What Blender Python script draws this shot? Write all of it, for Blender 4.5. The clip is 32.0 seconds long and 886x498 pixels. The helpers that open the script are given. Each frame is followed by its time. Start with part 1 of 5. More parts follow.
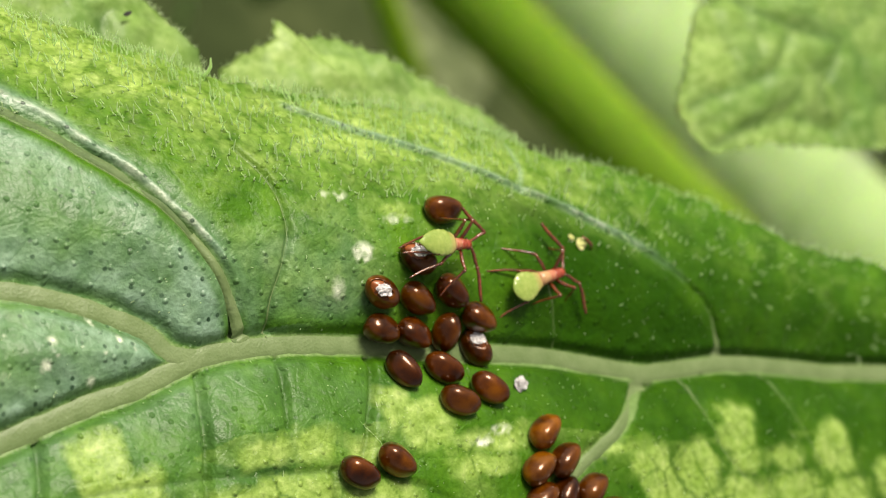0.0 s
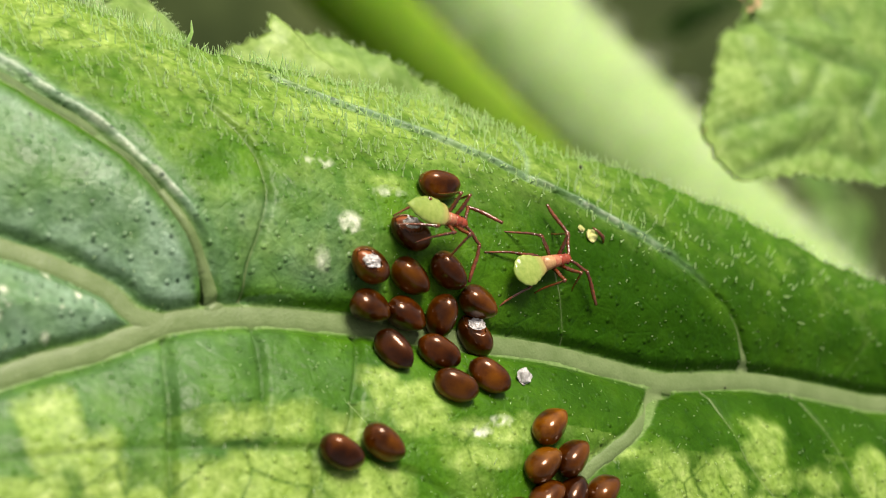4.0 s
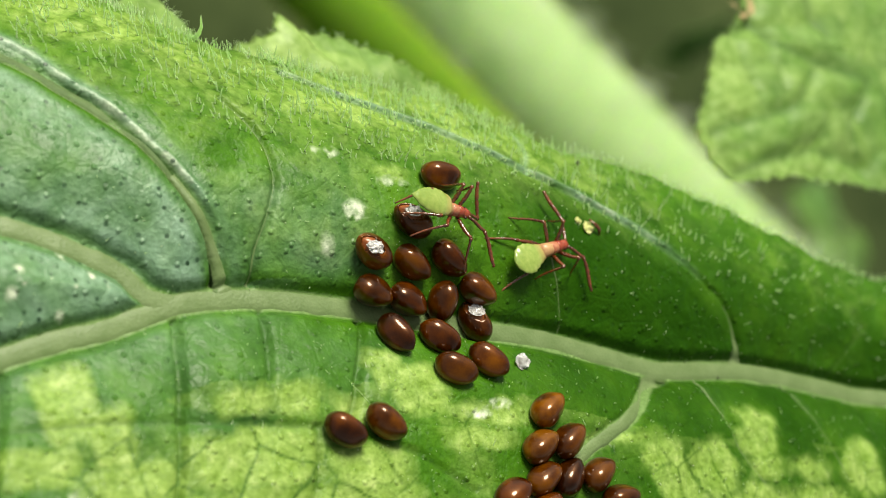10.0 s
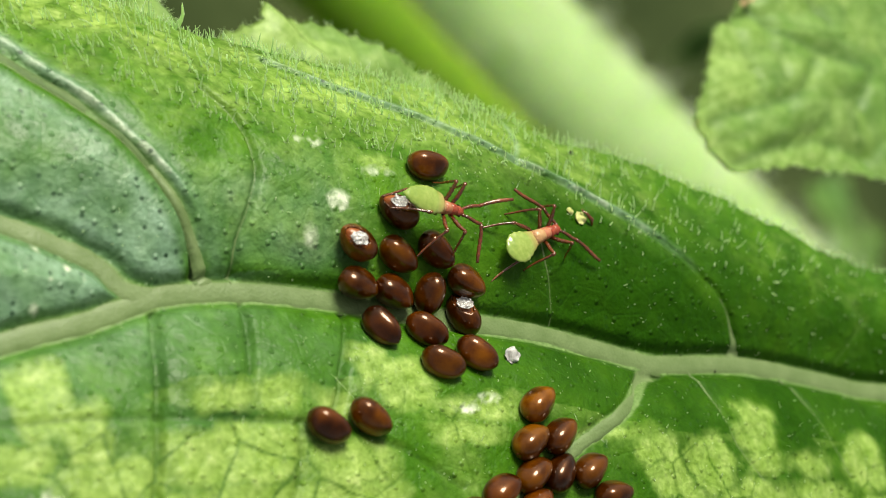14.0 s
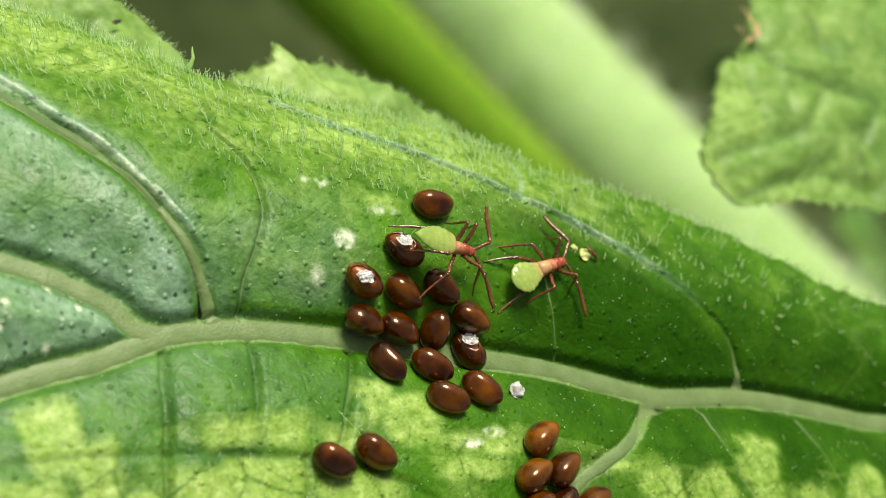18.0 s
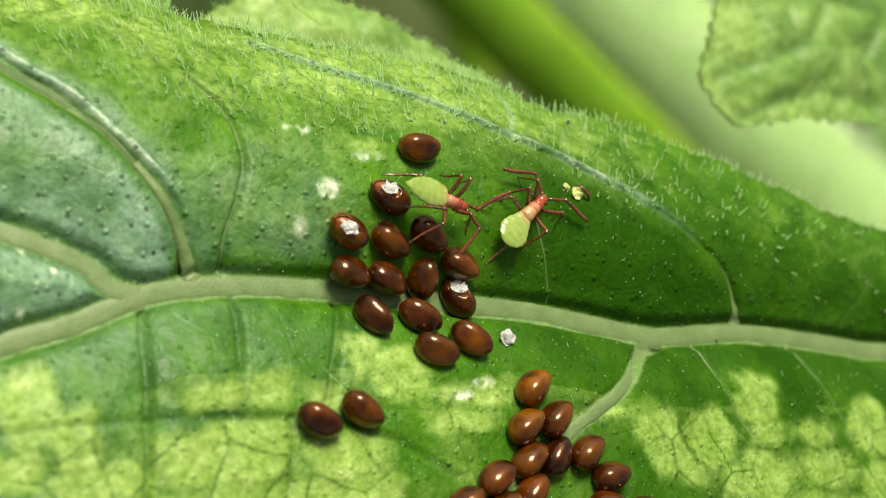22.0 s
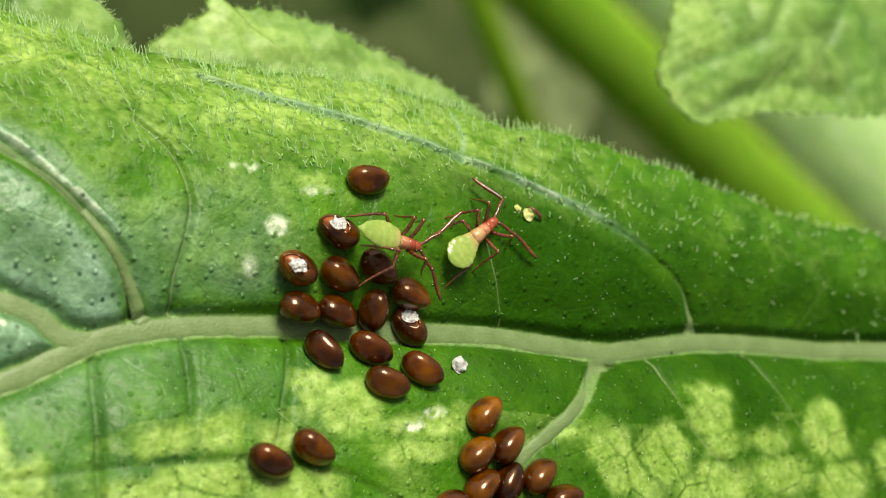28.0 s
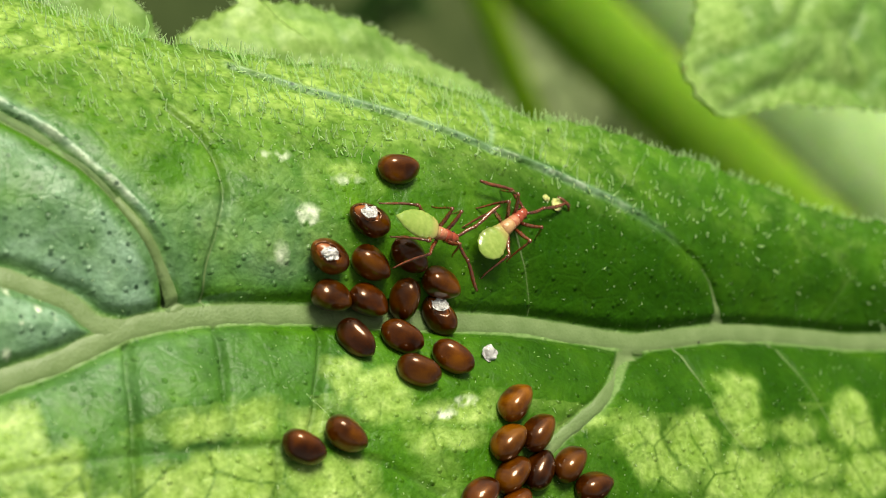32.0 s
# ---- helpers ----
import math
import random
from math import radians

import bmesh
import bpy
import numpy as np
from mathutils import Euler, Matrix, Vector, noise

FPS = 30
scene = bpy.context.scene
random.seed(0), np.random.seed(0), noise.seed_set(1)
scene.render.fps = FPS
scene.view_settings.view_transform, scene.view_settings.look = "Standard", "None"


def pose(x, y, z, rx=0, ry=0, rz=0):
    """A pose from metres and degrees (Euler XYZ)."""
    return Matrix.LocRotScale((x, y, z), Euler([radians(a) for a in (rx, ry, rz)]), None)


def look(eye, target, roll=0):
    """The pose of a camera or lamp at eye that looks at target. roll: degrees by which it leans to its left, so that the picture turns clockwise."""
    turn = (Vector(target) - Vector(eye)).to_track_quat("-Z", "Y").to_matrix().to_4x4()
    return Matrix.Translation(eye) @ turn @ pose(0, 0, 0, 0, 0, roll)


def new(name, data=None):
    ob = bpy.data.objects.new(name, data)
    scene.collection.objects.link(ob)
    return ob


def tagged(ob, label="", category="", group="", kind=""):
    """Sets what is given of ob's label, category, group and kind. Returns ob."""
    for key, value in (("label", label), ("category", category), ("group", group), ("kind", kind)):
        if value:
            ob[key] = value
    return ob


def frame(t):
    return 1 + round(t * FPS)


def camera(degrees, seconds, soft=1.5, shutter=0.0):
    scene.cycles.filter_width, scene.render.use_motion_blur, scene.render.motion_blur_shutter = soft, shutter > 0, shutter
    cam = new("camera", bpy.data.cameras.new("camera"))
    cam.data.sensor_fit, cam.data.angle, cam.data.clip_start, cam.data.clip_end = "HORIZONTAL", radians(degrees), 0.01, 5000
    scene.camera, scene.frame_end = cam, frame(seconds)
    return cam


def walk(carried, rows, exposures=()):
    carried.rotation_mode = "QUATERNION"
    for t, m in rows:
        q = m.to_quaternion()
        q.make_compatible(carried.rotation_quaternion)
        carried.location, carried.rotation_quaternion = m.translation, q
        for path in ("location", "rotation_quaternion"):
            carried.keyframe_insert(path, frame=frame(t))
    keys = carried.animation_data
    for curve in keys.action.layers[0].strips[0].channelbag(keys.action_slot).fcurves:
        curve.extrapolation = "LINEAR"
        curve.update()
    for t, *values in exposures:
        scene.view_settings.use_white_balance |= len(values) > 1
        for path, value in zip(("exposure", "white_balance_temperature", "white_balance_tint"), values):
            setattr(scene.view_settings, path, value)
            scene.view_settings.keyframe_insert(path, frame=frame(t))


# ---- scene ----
U = 0.0008  # one plan unit in metres; an egg is about 1.8 units long
cam = camera(23.99, 32.0, soft=1.0)
cam.data.dof.use_dof = True
cam.data.dof.focus_distance = 0.0585
cam.data.dof.aperture_fstop = 95.0
PATH = [
    (0, pose(-0.036172, -0.007397, 0.049003, 16.623, -35.685, -15.013)),
    (0.5, pose(-0.035245, -0.007019, 0.049875, 16.170, -34.801, -14.738)),
    (1, pose(-0.037404, -0.006996, 0.049726, 16.120, -35.042, -14.655)),
    (1.5, pose(-0.038089, -0.006986, 0.049997, 15.734, -35.065, -14.370)),
    (2, pose(-0.037657, -0.008622, 0.050058, 16.920, -34.883, -14.126)),
    (2.5, pose(-0.038563, -0.007968, 0.050217, 16.510, -35.438, -13.902)),
    (3, pose(-0.038272, -0.007466, 0.050562, 16.553, -35.206, -13.906)),
    (3.5, pose(-0.037050, -0.010008, 0.049979, 17.950, -34.601, -13.858)),
    (4, pose(-0.032104, -0.013825, 0.044709, 22.377, -33.902, -14.158)),
    (4.5, pose(-0.030216, -0.013138, 0.043286, 22.849, -33.694, -14.251)),
    (6.5, pose(-0.031309, -0.013439, 0.045042, 22.464, -33.391, -14.274)),
    (7, pose(-0.032531, -0.014102, 0.045037, 23.343, -33.511, -14.577)),
    (7.5, pose(-0.032229, -0.013990, 0.044977, 23.176, -33.257, -14.464)),
    (8, pose(-0.031608, -0.014255, 0.045248, 23.248, -33.637, -14.743)),
    (8.5, pose(-0.031316, -0.014402, 0.045901, 22.971, -33.825, -14.679)),
    (9, pose(-0.032038, -0.014916, 0.046881, 22.818, -34.080, -14.238)),
    (9.5, pose(-0.031432, -0.015815, 0.046900, 23.177, -32.680, -13.870)),
    (10, pose(-0.033258, -0.015501, 0.045616, 23.258, -34.011, -14.014)),
    (10.5, pose(-0.032986, -0.015147, 0.045569, 22.646, -33.876, -13.851)),
    (11, pose(-0.032190, -0.015746, 0.046232, 22.907, -33.128, -13.610)),
    (11.5, pose(-0.032654, -0.015299, 0.046319, 22.408, -33.021, -13.475)),
    (12, pose(-0.032770, -0.015428, 0.045376, 23.119, -33.758, -13.524)),
    (12.5, pose(-0.031030, -0.014701, 0.045477, 23.091, -33.699, -13.717)),
    (13, pose(-0.031548, -0.014843, 0.044795, 23.355, -34.729, -14.084)),
    (13.5, pose(-0.031749, -0.016118, 0.044828, 24.091, -34.034, -14.421)),
    (14, pose(-0.031739, -0.015521, 0.045047, 23.196, -33.420, -13.998)),
    (14.5, pose(-0.033920, -0.015776, 0.044784, 23.774, -34.252, -14.225)),
    (16.5, pose(-0.033070, -0.015856, 0.045264, 23.854, -33.389, -13.846)),
    (17, pose(-0.032791, -0.015431, 0.045665, 23.207, -33.235, -13.801)),
    (17.5, pose(-0.031791, -0.016557, 0.046629, 24.073, -32.640, -13.745)),
    (18, pose(-0.031800, -0.015660, 0.046454, 23.848, -32.507, -13.904)),
    (18.5, pose(-0.033464, -0.015312, 0.046271, 23.732, -32.911, -13.804)),
    (19, pose(-0.033083, -0.016698, 0.046953, 24.658, -31.878, -13.637)),
    (19.5, pose(-0.033863, -0.016264, 0.046794, 24.426, -32.908, -13.686)),
    (20, pose(-0.034063, -0.016025, 0.047357, 24.495, -32.772, -13.617)),
    (20.5, pose(-0.033915, -0.015051, 0.047256, 23.884, -33.174, -13.891)),
    (21, pose(-0.032371, -0.015666, 0.047504, 23.299, -32.110, -13.945)),
    (21.5, pose(-0.032627, -0.015886, 0.046682, 22.554, -32.982, -14.449)),
    (22, pose(-0.030250, -0.012850, 0.046393, 20.029, -31.982, -14.475)),
    (22.5, pose(-0.028832, -0.008722, 0.045882, 18.050, -31.465, -14.785)),
    (23, pose(-0.028397, -0.007625, 0.046277, 17.000, -30.070, -14.683)),
    (23.5, pose(-0.029342, -0.008502, 0.046995, 17.515, -31.027, -15.157)),
    (24, pose(-0.027254, -0.008658, 0.047725, 17.117, -30.323, -15.131)),
    (24.5, pose(-0.028675, -0.009086, 0.048126, 17.508, -30.878, -15.264)),
    (25, pose(-0.029077, -0.009281, 0.047925, 17.758, -30.893, -15.292)),
    (25.5, pose(-0.027901, -0.009480, 0.047733, 17.838, -30.582, -15.393)),
    (26, pose(-0.027932, -0.009331, 0.047597, 17.483, -31.222, -15.320)),
    (26.5, pose(-0.028315, -0.009631, 0.047754, 17.613, -31.072, -15.464)),
    (28.5, pose(-0.029441, -0.009751, 0.048891, 17.678, -31.521, -15.490)),
    (29, pose(-0.030152, -0.010227, 0.048859, 18.045, -31.565, -15.428)),
    (29.5, pose(-0.029843, -0.010195, 0.048967, 17.612, -31.249, -15.355)),
    (30, pose(-0.029871, -0.010476, 0.048332, 18.162, -31.460, -15.423)),
    (30.5, pose(-0.030342, -0.010646, 0.048953, 18.555, -31.228, -15.472)),
    (31, pose(-0.030255, -0.009792, 0.049276, 18.286, -31.272, -15.459)),
    (31.5, pose(-0.030484, -0.009939, 0.048662, 18.399, -31.521, -15.583)),
    (32, pose(-0.029623, -0.010244, 0.048464, 18.074, -31.146, -15.622)),
]
walk(cam, PATH, exposures=[(0.0, 0.5, 7350, 13), (4.5, 0.5, 7350, 13), (7.0, 0.48, 7250, 2), (14.5, 0.48, 7250, 2), (23.0, 0.52, 7550, 0), (32.0, 0.52, 7500, 0)])

# ---- light ----
SUN_DIR = Vector((-0.02, 0.59, 0.81)).normalized()
world = bpy.data.worlds.new("sky")
scene.world = world
world.use_nodes = True
wn = world.node_tree
sky = wn.nodes.new("ShaderNodeTexSky")
sky.sky_type = "NISHITA"
sky.sun_disc = False
sky.sun_elevation = math.asin(SUN_DIR.z)
sky.sun_rotation = math.atan2(SUN_DIR.x, SUN_DIR.y)
sky.air_density, sky.dust_density, sky.ozone_density = 1.0, 4.0, 1.0
haze = wn.nodes.new("ShaderNodeHueSaturation")
haze.inputs["Saturation"].default_value = 0.25
wn.links.new(sky.outputs["Color"], haze.inputs["Color"])
wn.links.new(haze.outputs["Color"], wn.nodes["Background"].inputs["Color"])
wn.nodes["Background"].inputs["Strength"].default_value = 0.066
sun_data = bpy.data.lights.new("sun", "SUN")
sun_data.energy, sun_data.angle, sun_data.color = 3.15, radians(24), (1.0, 0.97, 0.90)
sun = new("sun", sun_data)
sun.matrix_world = look(SUN_DIR * 2.0, (0, 0, 0))

# ---- materials ----
def nodes_of(name):
    m = bpy.data.materials.new(name)
    m.use_nodes = True
    nt = m.node_tree
    return m, nt, nt.nodes["Principled BSDF"]


def link(nt, a, b):
    nt.links.new(a, b)


def node(nt, kind, **values):
    n = nt.nodes.new(kind)
    for k, v in values.items():
        if k in n.inputs:
            n.inputs[k].default_value = v
    return n


def noise_tex(nt, scale, detail=3.0, rough=0.5):
    co = nt.nodes.new("ShaderNodeTexCoord")
    n = nt.nodes.new("ShaderNodeTexNoise")
    n.inputs["Scale"].default_value, n.inputs["Detail"].default_value = scale, detail
    n.inputs["Roughness"].default_value = rough
    link(nt, co.outputs["Object"], n.inputs["Vector"])
    return n


def ramp(nt, source, stops):
    r = nt.nodes.new("ShaderNodeValToRGB")
    while len(r.color_ramp.elements) < len(stops):
        r.color_ramp.elements.new(0.5)
    for e, (at, col) in zip(r.color_ramp.elements, stops):
        e.position, e.color = at, (*col, 1.0)
    link(nt, source, r.inputs["Fac"])
    return r


def mix(nt, fac, a, b, kind="MIX"):
    m = nt.nodes.new("ShaderNodeMix")
    m.data_type, m.blend_type = "RGBA", kind
    for k, value in ((0, fac), (6, a), (7, b)):
        if hasattr(value, "is_linked"):
            link(nt, value, m.inputs[k])
        else:
            m.inputs[k].default_value = value if k == 0 else (*value, 1.0)
    return m.outputs[2]


def math_node(nt, op, a, b=0.0):
    m = nt.nodes.new("ShaderNodeMath")
    m.operation = op
    for socket, value in ((m.inputs[0], a), (m.inputs[1], b)):
        if hasattr(value, "is_linked"):
            link(nt, value, socket)
        else:
            socket.default_value = value
    return m.outputs[0]


def bump(nt, bsdf, height, strength, distance):
    b = nt.nodes.new("ShaderNodeBump")
    b.inputs["Strength"].default_value, b.inputs["Distance"].default_value = strength, distance
    link(nt, height, b.inputs["Height"])
    link(nt, b.outputs["Normal"], bsdf.inputs["Normal"])
    return b


def plain(name, stops, scale, rough, spec=0.5, bump_mm=0.0, coat=0.0, transmission=0.0):
    """A two-scale mottled surface."""
    m, nt, bs = nodes_of(name)
    big, fine = noise_tex(nt, scale, 3.0), noise_tex(nt, scale * 7.0, 2.0)
    both = math_node(nt, "ADD", math_node(nt, "MULTIPLY", big.outputs["Fac"], 0.7), math_node(nt, "MULTIPLY", fine.outputs["Fac"], 0.3))
    r = ramp(nt, both, stops)
    link(nt, r.outputs["Color"], bs.inputs["Base Color"])
    bs.inputs["Roughness"].default_value = rough
    bs.inputs["Specular IOR Level"].default_value = spec
    bs.inputs["Coat Weight"].default_value = coat
    bs.inputs["Coat Roughness"].default_value = 0.11
    bs.inputs["Transmission Weight"].default_value = transmission
    if bump_mm:
        bump(nt, bs, fine.outputs["Fac"], 0.6, bump_mm * 0.001)
    return m


def leaf_material(name, pits=True):
    """Pigment from the leaf's own attribute: red is yellowing, green is vein, blue is dark green with painted shade,
    alpha is silver with painted sheen.
    """
    m, nt, bs = nodes_of(name)
    at = nt.nodes.new("ShaderNodeAttribute")
    at.attribute_name = "pigment"
    sep = nt.nodes.new("ShaderNodeSeparateColor")
    link(nt, at.outputs["Color"], sep.inputs["Color"])
    coarse, fine, grain = noise_tex(nt, 700.0, 4.0), noise_tex(nt, 2600.0, 3.0), noise_tex(nt, 9000.0, 2.0)
    green = ramp(nt, coarse.outputs["Fac"], [(0.3, (0.028, 0.100, 0.004)), (0.52, (0.049, 0.155, 0.006)), (0.75, (0.090, 0.225, 0.010))])
    yellow = ramp(nt, fine.outputs["Fac"], [(0.3, (0.215, 0.350, 0.055)), (0.6, (0.32, 0.465, 0.115)), (0.85, (0.45, 0.565, 0.20))])
    y = math_node(nt, "ADD", sep.outputs["Red"], math_node(nt, "MULTIPLY", math_node(nt, "SUBTRACT", fine.outputs["Fac"], 0.5), 0.2))
    yr = ramp(nt, y, [(0.10, (0, 0, 0)), (0.95, (1, 1, 1))])
    base = mix(nt, yr.outputs["Color"], green.outputs["Color"], yellow.outputs["Color"])

    vein = ramp(nt, grain.outputs["Fac"], [(0.3, (0.14, 0.24, 0.075)), (0.7, (0.20, 0.31, 0.11))])
    base = mix(nt, sep.outputs["Green"], base, vein.outputs["Color"])
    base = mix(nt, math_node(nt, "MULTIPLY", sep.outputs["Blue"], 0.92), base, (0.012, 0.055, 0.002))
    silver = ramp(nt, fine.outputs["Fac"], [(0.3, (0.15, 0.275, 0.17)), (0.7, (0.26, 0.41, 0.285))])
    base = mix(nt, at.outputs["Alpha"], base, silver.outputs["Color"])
    # scurfy blotches, and the folds' highlights painted as pale colour
    pale = nt.nodes.new("ShaderNodeAttribute")
    pale.attribute_name = "blotch_shine"
    bl = math_node(nt, "MULTIPLY", pale.outputs["Fac"], math_node(nt, "ADD", grain.outputs["Fac"], 0.5))
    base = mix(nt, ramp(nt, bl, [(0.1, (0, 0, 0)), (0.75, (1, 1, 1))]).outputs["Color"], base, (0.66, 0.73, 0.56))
    # fine net of cells
    co = nt.nodes.new("ShaderNodeTexCoord")
    vo = nt.nodes.new("ShaderNodeTexVoronoi")
    vo.feature = "DISTANCE_TO_EDGE"
    vo.inputs["Scale"].default_value = 900.0
    link(nt, co.outputs["Object"], vo.inputs["Vector"])
    net = ramp(nt, vo.outputs["Distance"], [(0.0, (1, 1, 1)), (0.05, (0, 0, 0))])
    base = mix(nt, math_node(nt, "MULTIPLY", net.outputs["Color"], 0.10 if pits else 0.05), base, (0.04, 0.15, 0.015))
    # fine mottling of the skin
    speckle = ramp(nt, noise_tex(nt, 5200.0, 4.0, 0.65).outputs["Fac"], [(0.36, (0.62, 0.66, 0.60)), (0.52, (1, 1, 1)), (0.68, (1.30, 1.24, 1.35))])
    base = mix(nt, 0.42 if pits else 0.12, base, speckle.outputs["Color"], "MULTIPLY")
    height = math_node(nt, "ADD", math_node(nt, "MULTIPLY", fine.outputs["Fac"], 0.6), math_node(nt, "MULTIPLY", grain.outputs["Fac"], 0.4))
    if pits:
        vp = nt.nodes.new("ShaderNodeTexVoronoi")
        vp.voronoi_dimensions = "2D"
        vp.inputs["Scale"].default_value = 1950.0
        link(nt, co.outputs["Object"], vp.inputs["Vector"])
        dots = ramp(nt, vp.outputs["Distance"], [(0.09, (1, 1, 1)), (0.15, (0, 0, 0))])
        some = nt.nodes.new("ShaderNodeSeparateColor")
        link(nt, vp.outputs["Color"], some.inputs["Color"])
        dots = mix(nt, 1.0, dots.outputs["Color"], ramp(nt, some.outputs["Red"], [(0.36, (0, 0, 0)), (0.62, (1, 1, 1))]).outputs["Color"], "MULTIPLY")
        base = mix(nt, math_node(nt, "MULTIPLY", dots, math_node(nt, "ADD", math_node(nt, "MULTIPLY", at.outputs["Alpha"], 0.85), 0.2)), base, (0.012, 0.05, 0.018))
        height = math_node(nt, "SUBTRACT", height, math_node(nt, "MULTIPLY", dots, 0.08))
        # raised glands between the pits
        vg = nt.nodes.new("ShaderNodeTexVoronoi")
        vg.voronoi_dimensions = "2D"
        vg.inputs["Scale"].default_value = 1500.0
        link(nt, co.outputs["Object"], vg.inputs["Vector"])
        gland = ramp(nt, vg.outputs["Distance"], [(0.02, (1, 1, 1)), (0.08, (0.5, 0.5, 0.5)), (0.13, (0, 0, 0))])
        height = math_node(nt, "ADD", height, math_node(nt, "MULTIPLY", gland.outputs["Color"], 0.75))
        sheen = ramp(nt, noise_tex(nt, 1500.0, 4.0, 0.6).outputs["Fac"], [(0.35, (0, 0, 0)), (0.7, (1, 1, 1))])
        height = math_node(nt, "ADD", height, math_node(nt, "MULTIPLY", sheen.outputs["Color"], 0.35))
    height = math_node(nt, "SUBTRACT", height, math_node(nt, "MULTIPLY", net.outputs["Color"], 0.12))
    link(nt, base, bs.inputs["Base Color"])
    waxy = math_node(nt, "ADD", math_node(nt, "MULTIPLY", at.outputs["Alpha"], 0.36), math_node(nt, "SUBTRACT", 0.19, math_node(nt, "MULTIPLY", sep.outputs["Blue"], 0.15)))
    link(nt, waxy, bs.inputs["Specular IOR Level"])
    rr = ramp(nt, coarse.outputs["Fac"], [(0.3, (0.33, 0.33, 0.33)), (0.7, (0.50, 0.50, 0.50))])
    link(nt, rr.outputs["Color"], bs.inputs["Roughness"])
    bump(nt, bs, height, 0.7 if pits else 0.3, 0.00009)
    return m


LEAF = leaf_material("leaf_blade")
LEAF_BACK = leaf_material("leaf_blade_plain", pits=False)
DULL_RIB = plain("dull_rib", [(0.3, (0.080, 0.138, 0.046)), (0.7, (0.13, 0.20, 0.077))], 1800.0, 0.6, 0.2, 0.03)
VEIN = plain("pale_rib", [(0.3, (0.118, 0.185, 0.062)), (0.7, (0.185, 0.258, 0.11))], 1800.0, 0.45, 0.4, 0.03)


def egg_material(name, deep, rich, glow):
    """A translucent lacquered shell: dark red-brown with lighter streaks, no two quite alike."""
    m, nt, bs = nodes_of(name)
    info = nt.nodes.new("ShaderNodeObjectInfo")
    co = nt.nodes.new("ShaderNodeTexCoord")
    shift = nt.nodes.new("ShaderNodeVectorMath")
    shift.operation = "ADD"
    link(nt, co.outputs["Object"], shift.inputs[0])
    link(nt, info.outputs["Random"], shift.inputs[1])
    big, fine = nt.nodes.new("ShaderNodeTexNoise"), nt.nodes.new("ShaderNodeTexNoise")
    for n, scale, detail in ((big, 1500.0, 2.0), (fine, 16000.0, 3.0)):
        n.inputs["Scale"].default_value, n.inputs["Detail"].default_value = scale, detail
        link(nt, shift.outputs[0], n.inputs["Vector"])
    both = math_node(nt, "ADD", math_node(nt, "MULTIPLY", big.outputs["Fac"], 0.85), math_node(nt, "MULTIPLY", fine.outputs["Fac"], 0.15))
    tone = ramp(nt, both, [(0.37, deep), (0.50, rich), (0.65, glow)])
    vary = math_node(nt, "ADD", math_node(nt, "MULTIPLY", info.outputs["Random"], 0.45), 0.62)
    link(nt, mix(nt, 1.0, tone.outputs["Color"], vary, "MULTIPLY"), bs.inputs["Base Color"])
    bs.inputs["Roughness"].default_value = 0.28
    bs.inputs["Specular IOR Level"].default_value = 0.36
    bs.inputs["Specular Tint"].default_value = (1.0, 0.42, 0.14, 1.0)
    bs.inputs["Coat Weight"].default_value = 0.9
    bs.inputs["Coat IOR"].default_value = 1.42
    bs.inputs["Coat Roughness"].default_value = 0.06
    bump(nt, bs, fine.outputs["Fac"], 0.25, 0.000012)
    return m


EGG_DARK = egg_material("egg_dark", (0.020, 0.0040, 0.0004), (0.055, 0.0115, 0.0006), (0.115, 0.028, 0.0010))
EGG_MID = egg_material("egg_brown", (0.030, 0.0065, 0.0005), (0.085, 0.021, 0.0009), (0.165, 0.050, 0.0016))
EGG_AMBER = egg_material("egg_amber", (0.040, 0.010, 0.0008), (0.105, 0.030, 0.0014), (0.21, 0.070, 0.0026))
MEMBRANE = plain("dry_membrane", [(0.35, (0.48, 0.44, 0.42)), (0.6, (0.90, 0.90, 0.92))], 4000.0, 0.15, 0.8, 0.02, transmission=0.35)
SHELL_IN = plain("egg_inside", [(0.3, (0.16, 0.035, 0.008)), (0.7, (0.38, 0.11, 0.02))], 1500.0, 0.3, 0.6)
ABDOMEN = plain("pale_green_skin", [(0.35, (0.21, 0.32, 0.055)), (0.5, (0.29, 0.39, 0.085)), (0.66, (0.39, 0.47, 0.135))], 1300.0, 0.26, 0.6, 0.012, coat=0.35)
# the abdomen turns pink where it joins the thorax
skin_nodes = ABDOMEN.node_tree
skin_at = skin_nodes.nodes.new("ShaderNodeTexCoord")
skin_axis = skin_nodes.nodes.new("ShaderNodeSeparateXYZ")
link(skin_nodes, skin_at.outputs["Object"], skin_axis.inputs[0])
skin_pink = ramp(skin_nodes, math_node(skin_nodes, "MULTIPLY", skin_axis.outputs["X"], 1.0 / U), [(0.42, (0, 0, 0)), (0.98, (1, 1, 1))])
skin_base = skin_nodes.nodes["Principled BSDF"].inputs["Base Color"]
link(skin_nodes, mix(skin_nodes, skin_pink.outputs["Color"], skin_base.links[0].from_socket, (0.58, 0.33, 0.16)), skin_base)
THORAX = plain("pink_skin", [(0.35, (0.38, 0.075, 0.045)), (0.65, (0.60, 0.27, 0.15))], 2500.0, 0.3, 0.6, 0.03)
THORAX_PALE = plain("pale_pink_skin", [(0.35, (0.46, 0.21, 0.10)), (0.65, (0.60, 0.40, 0.19))], 2500.0, 0.3, 0.6, 0.03)
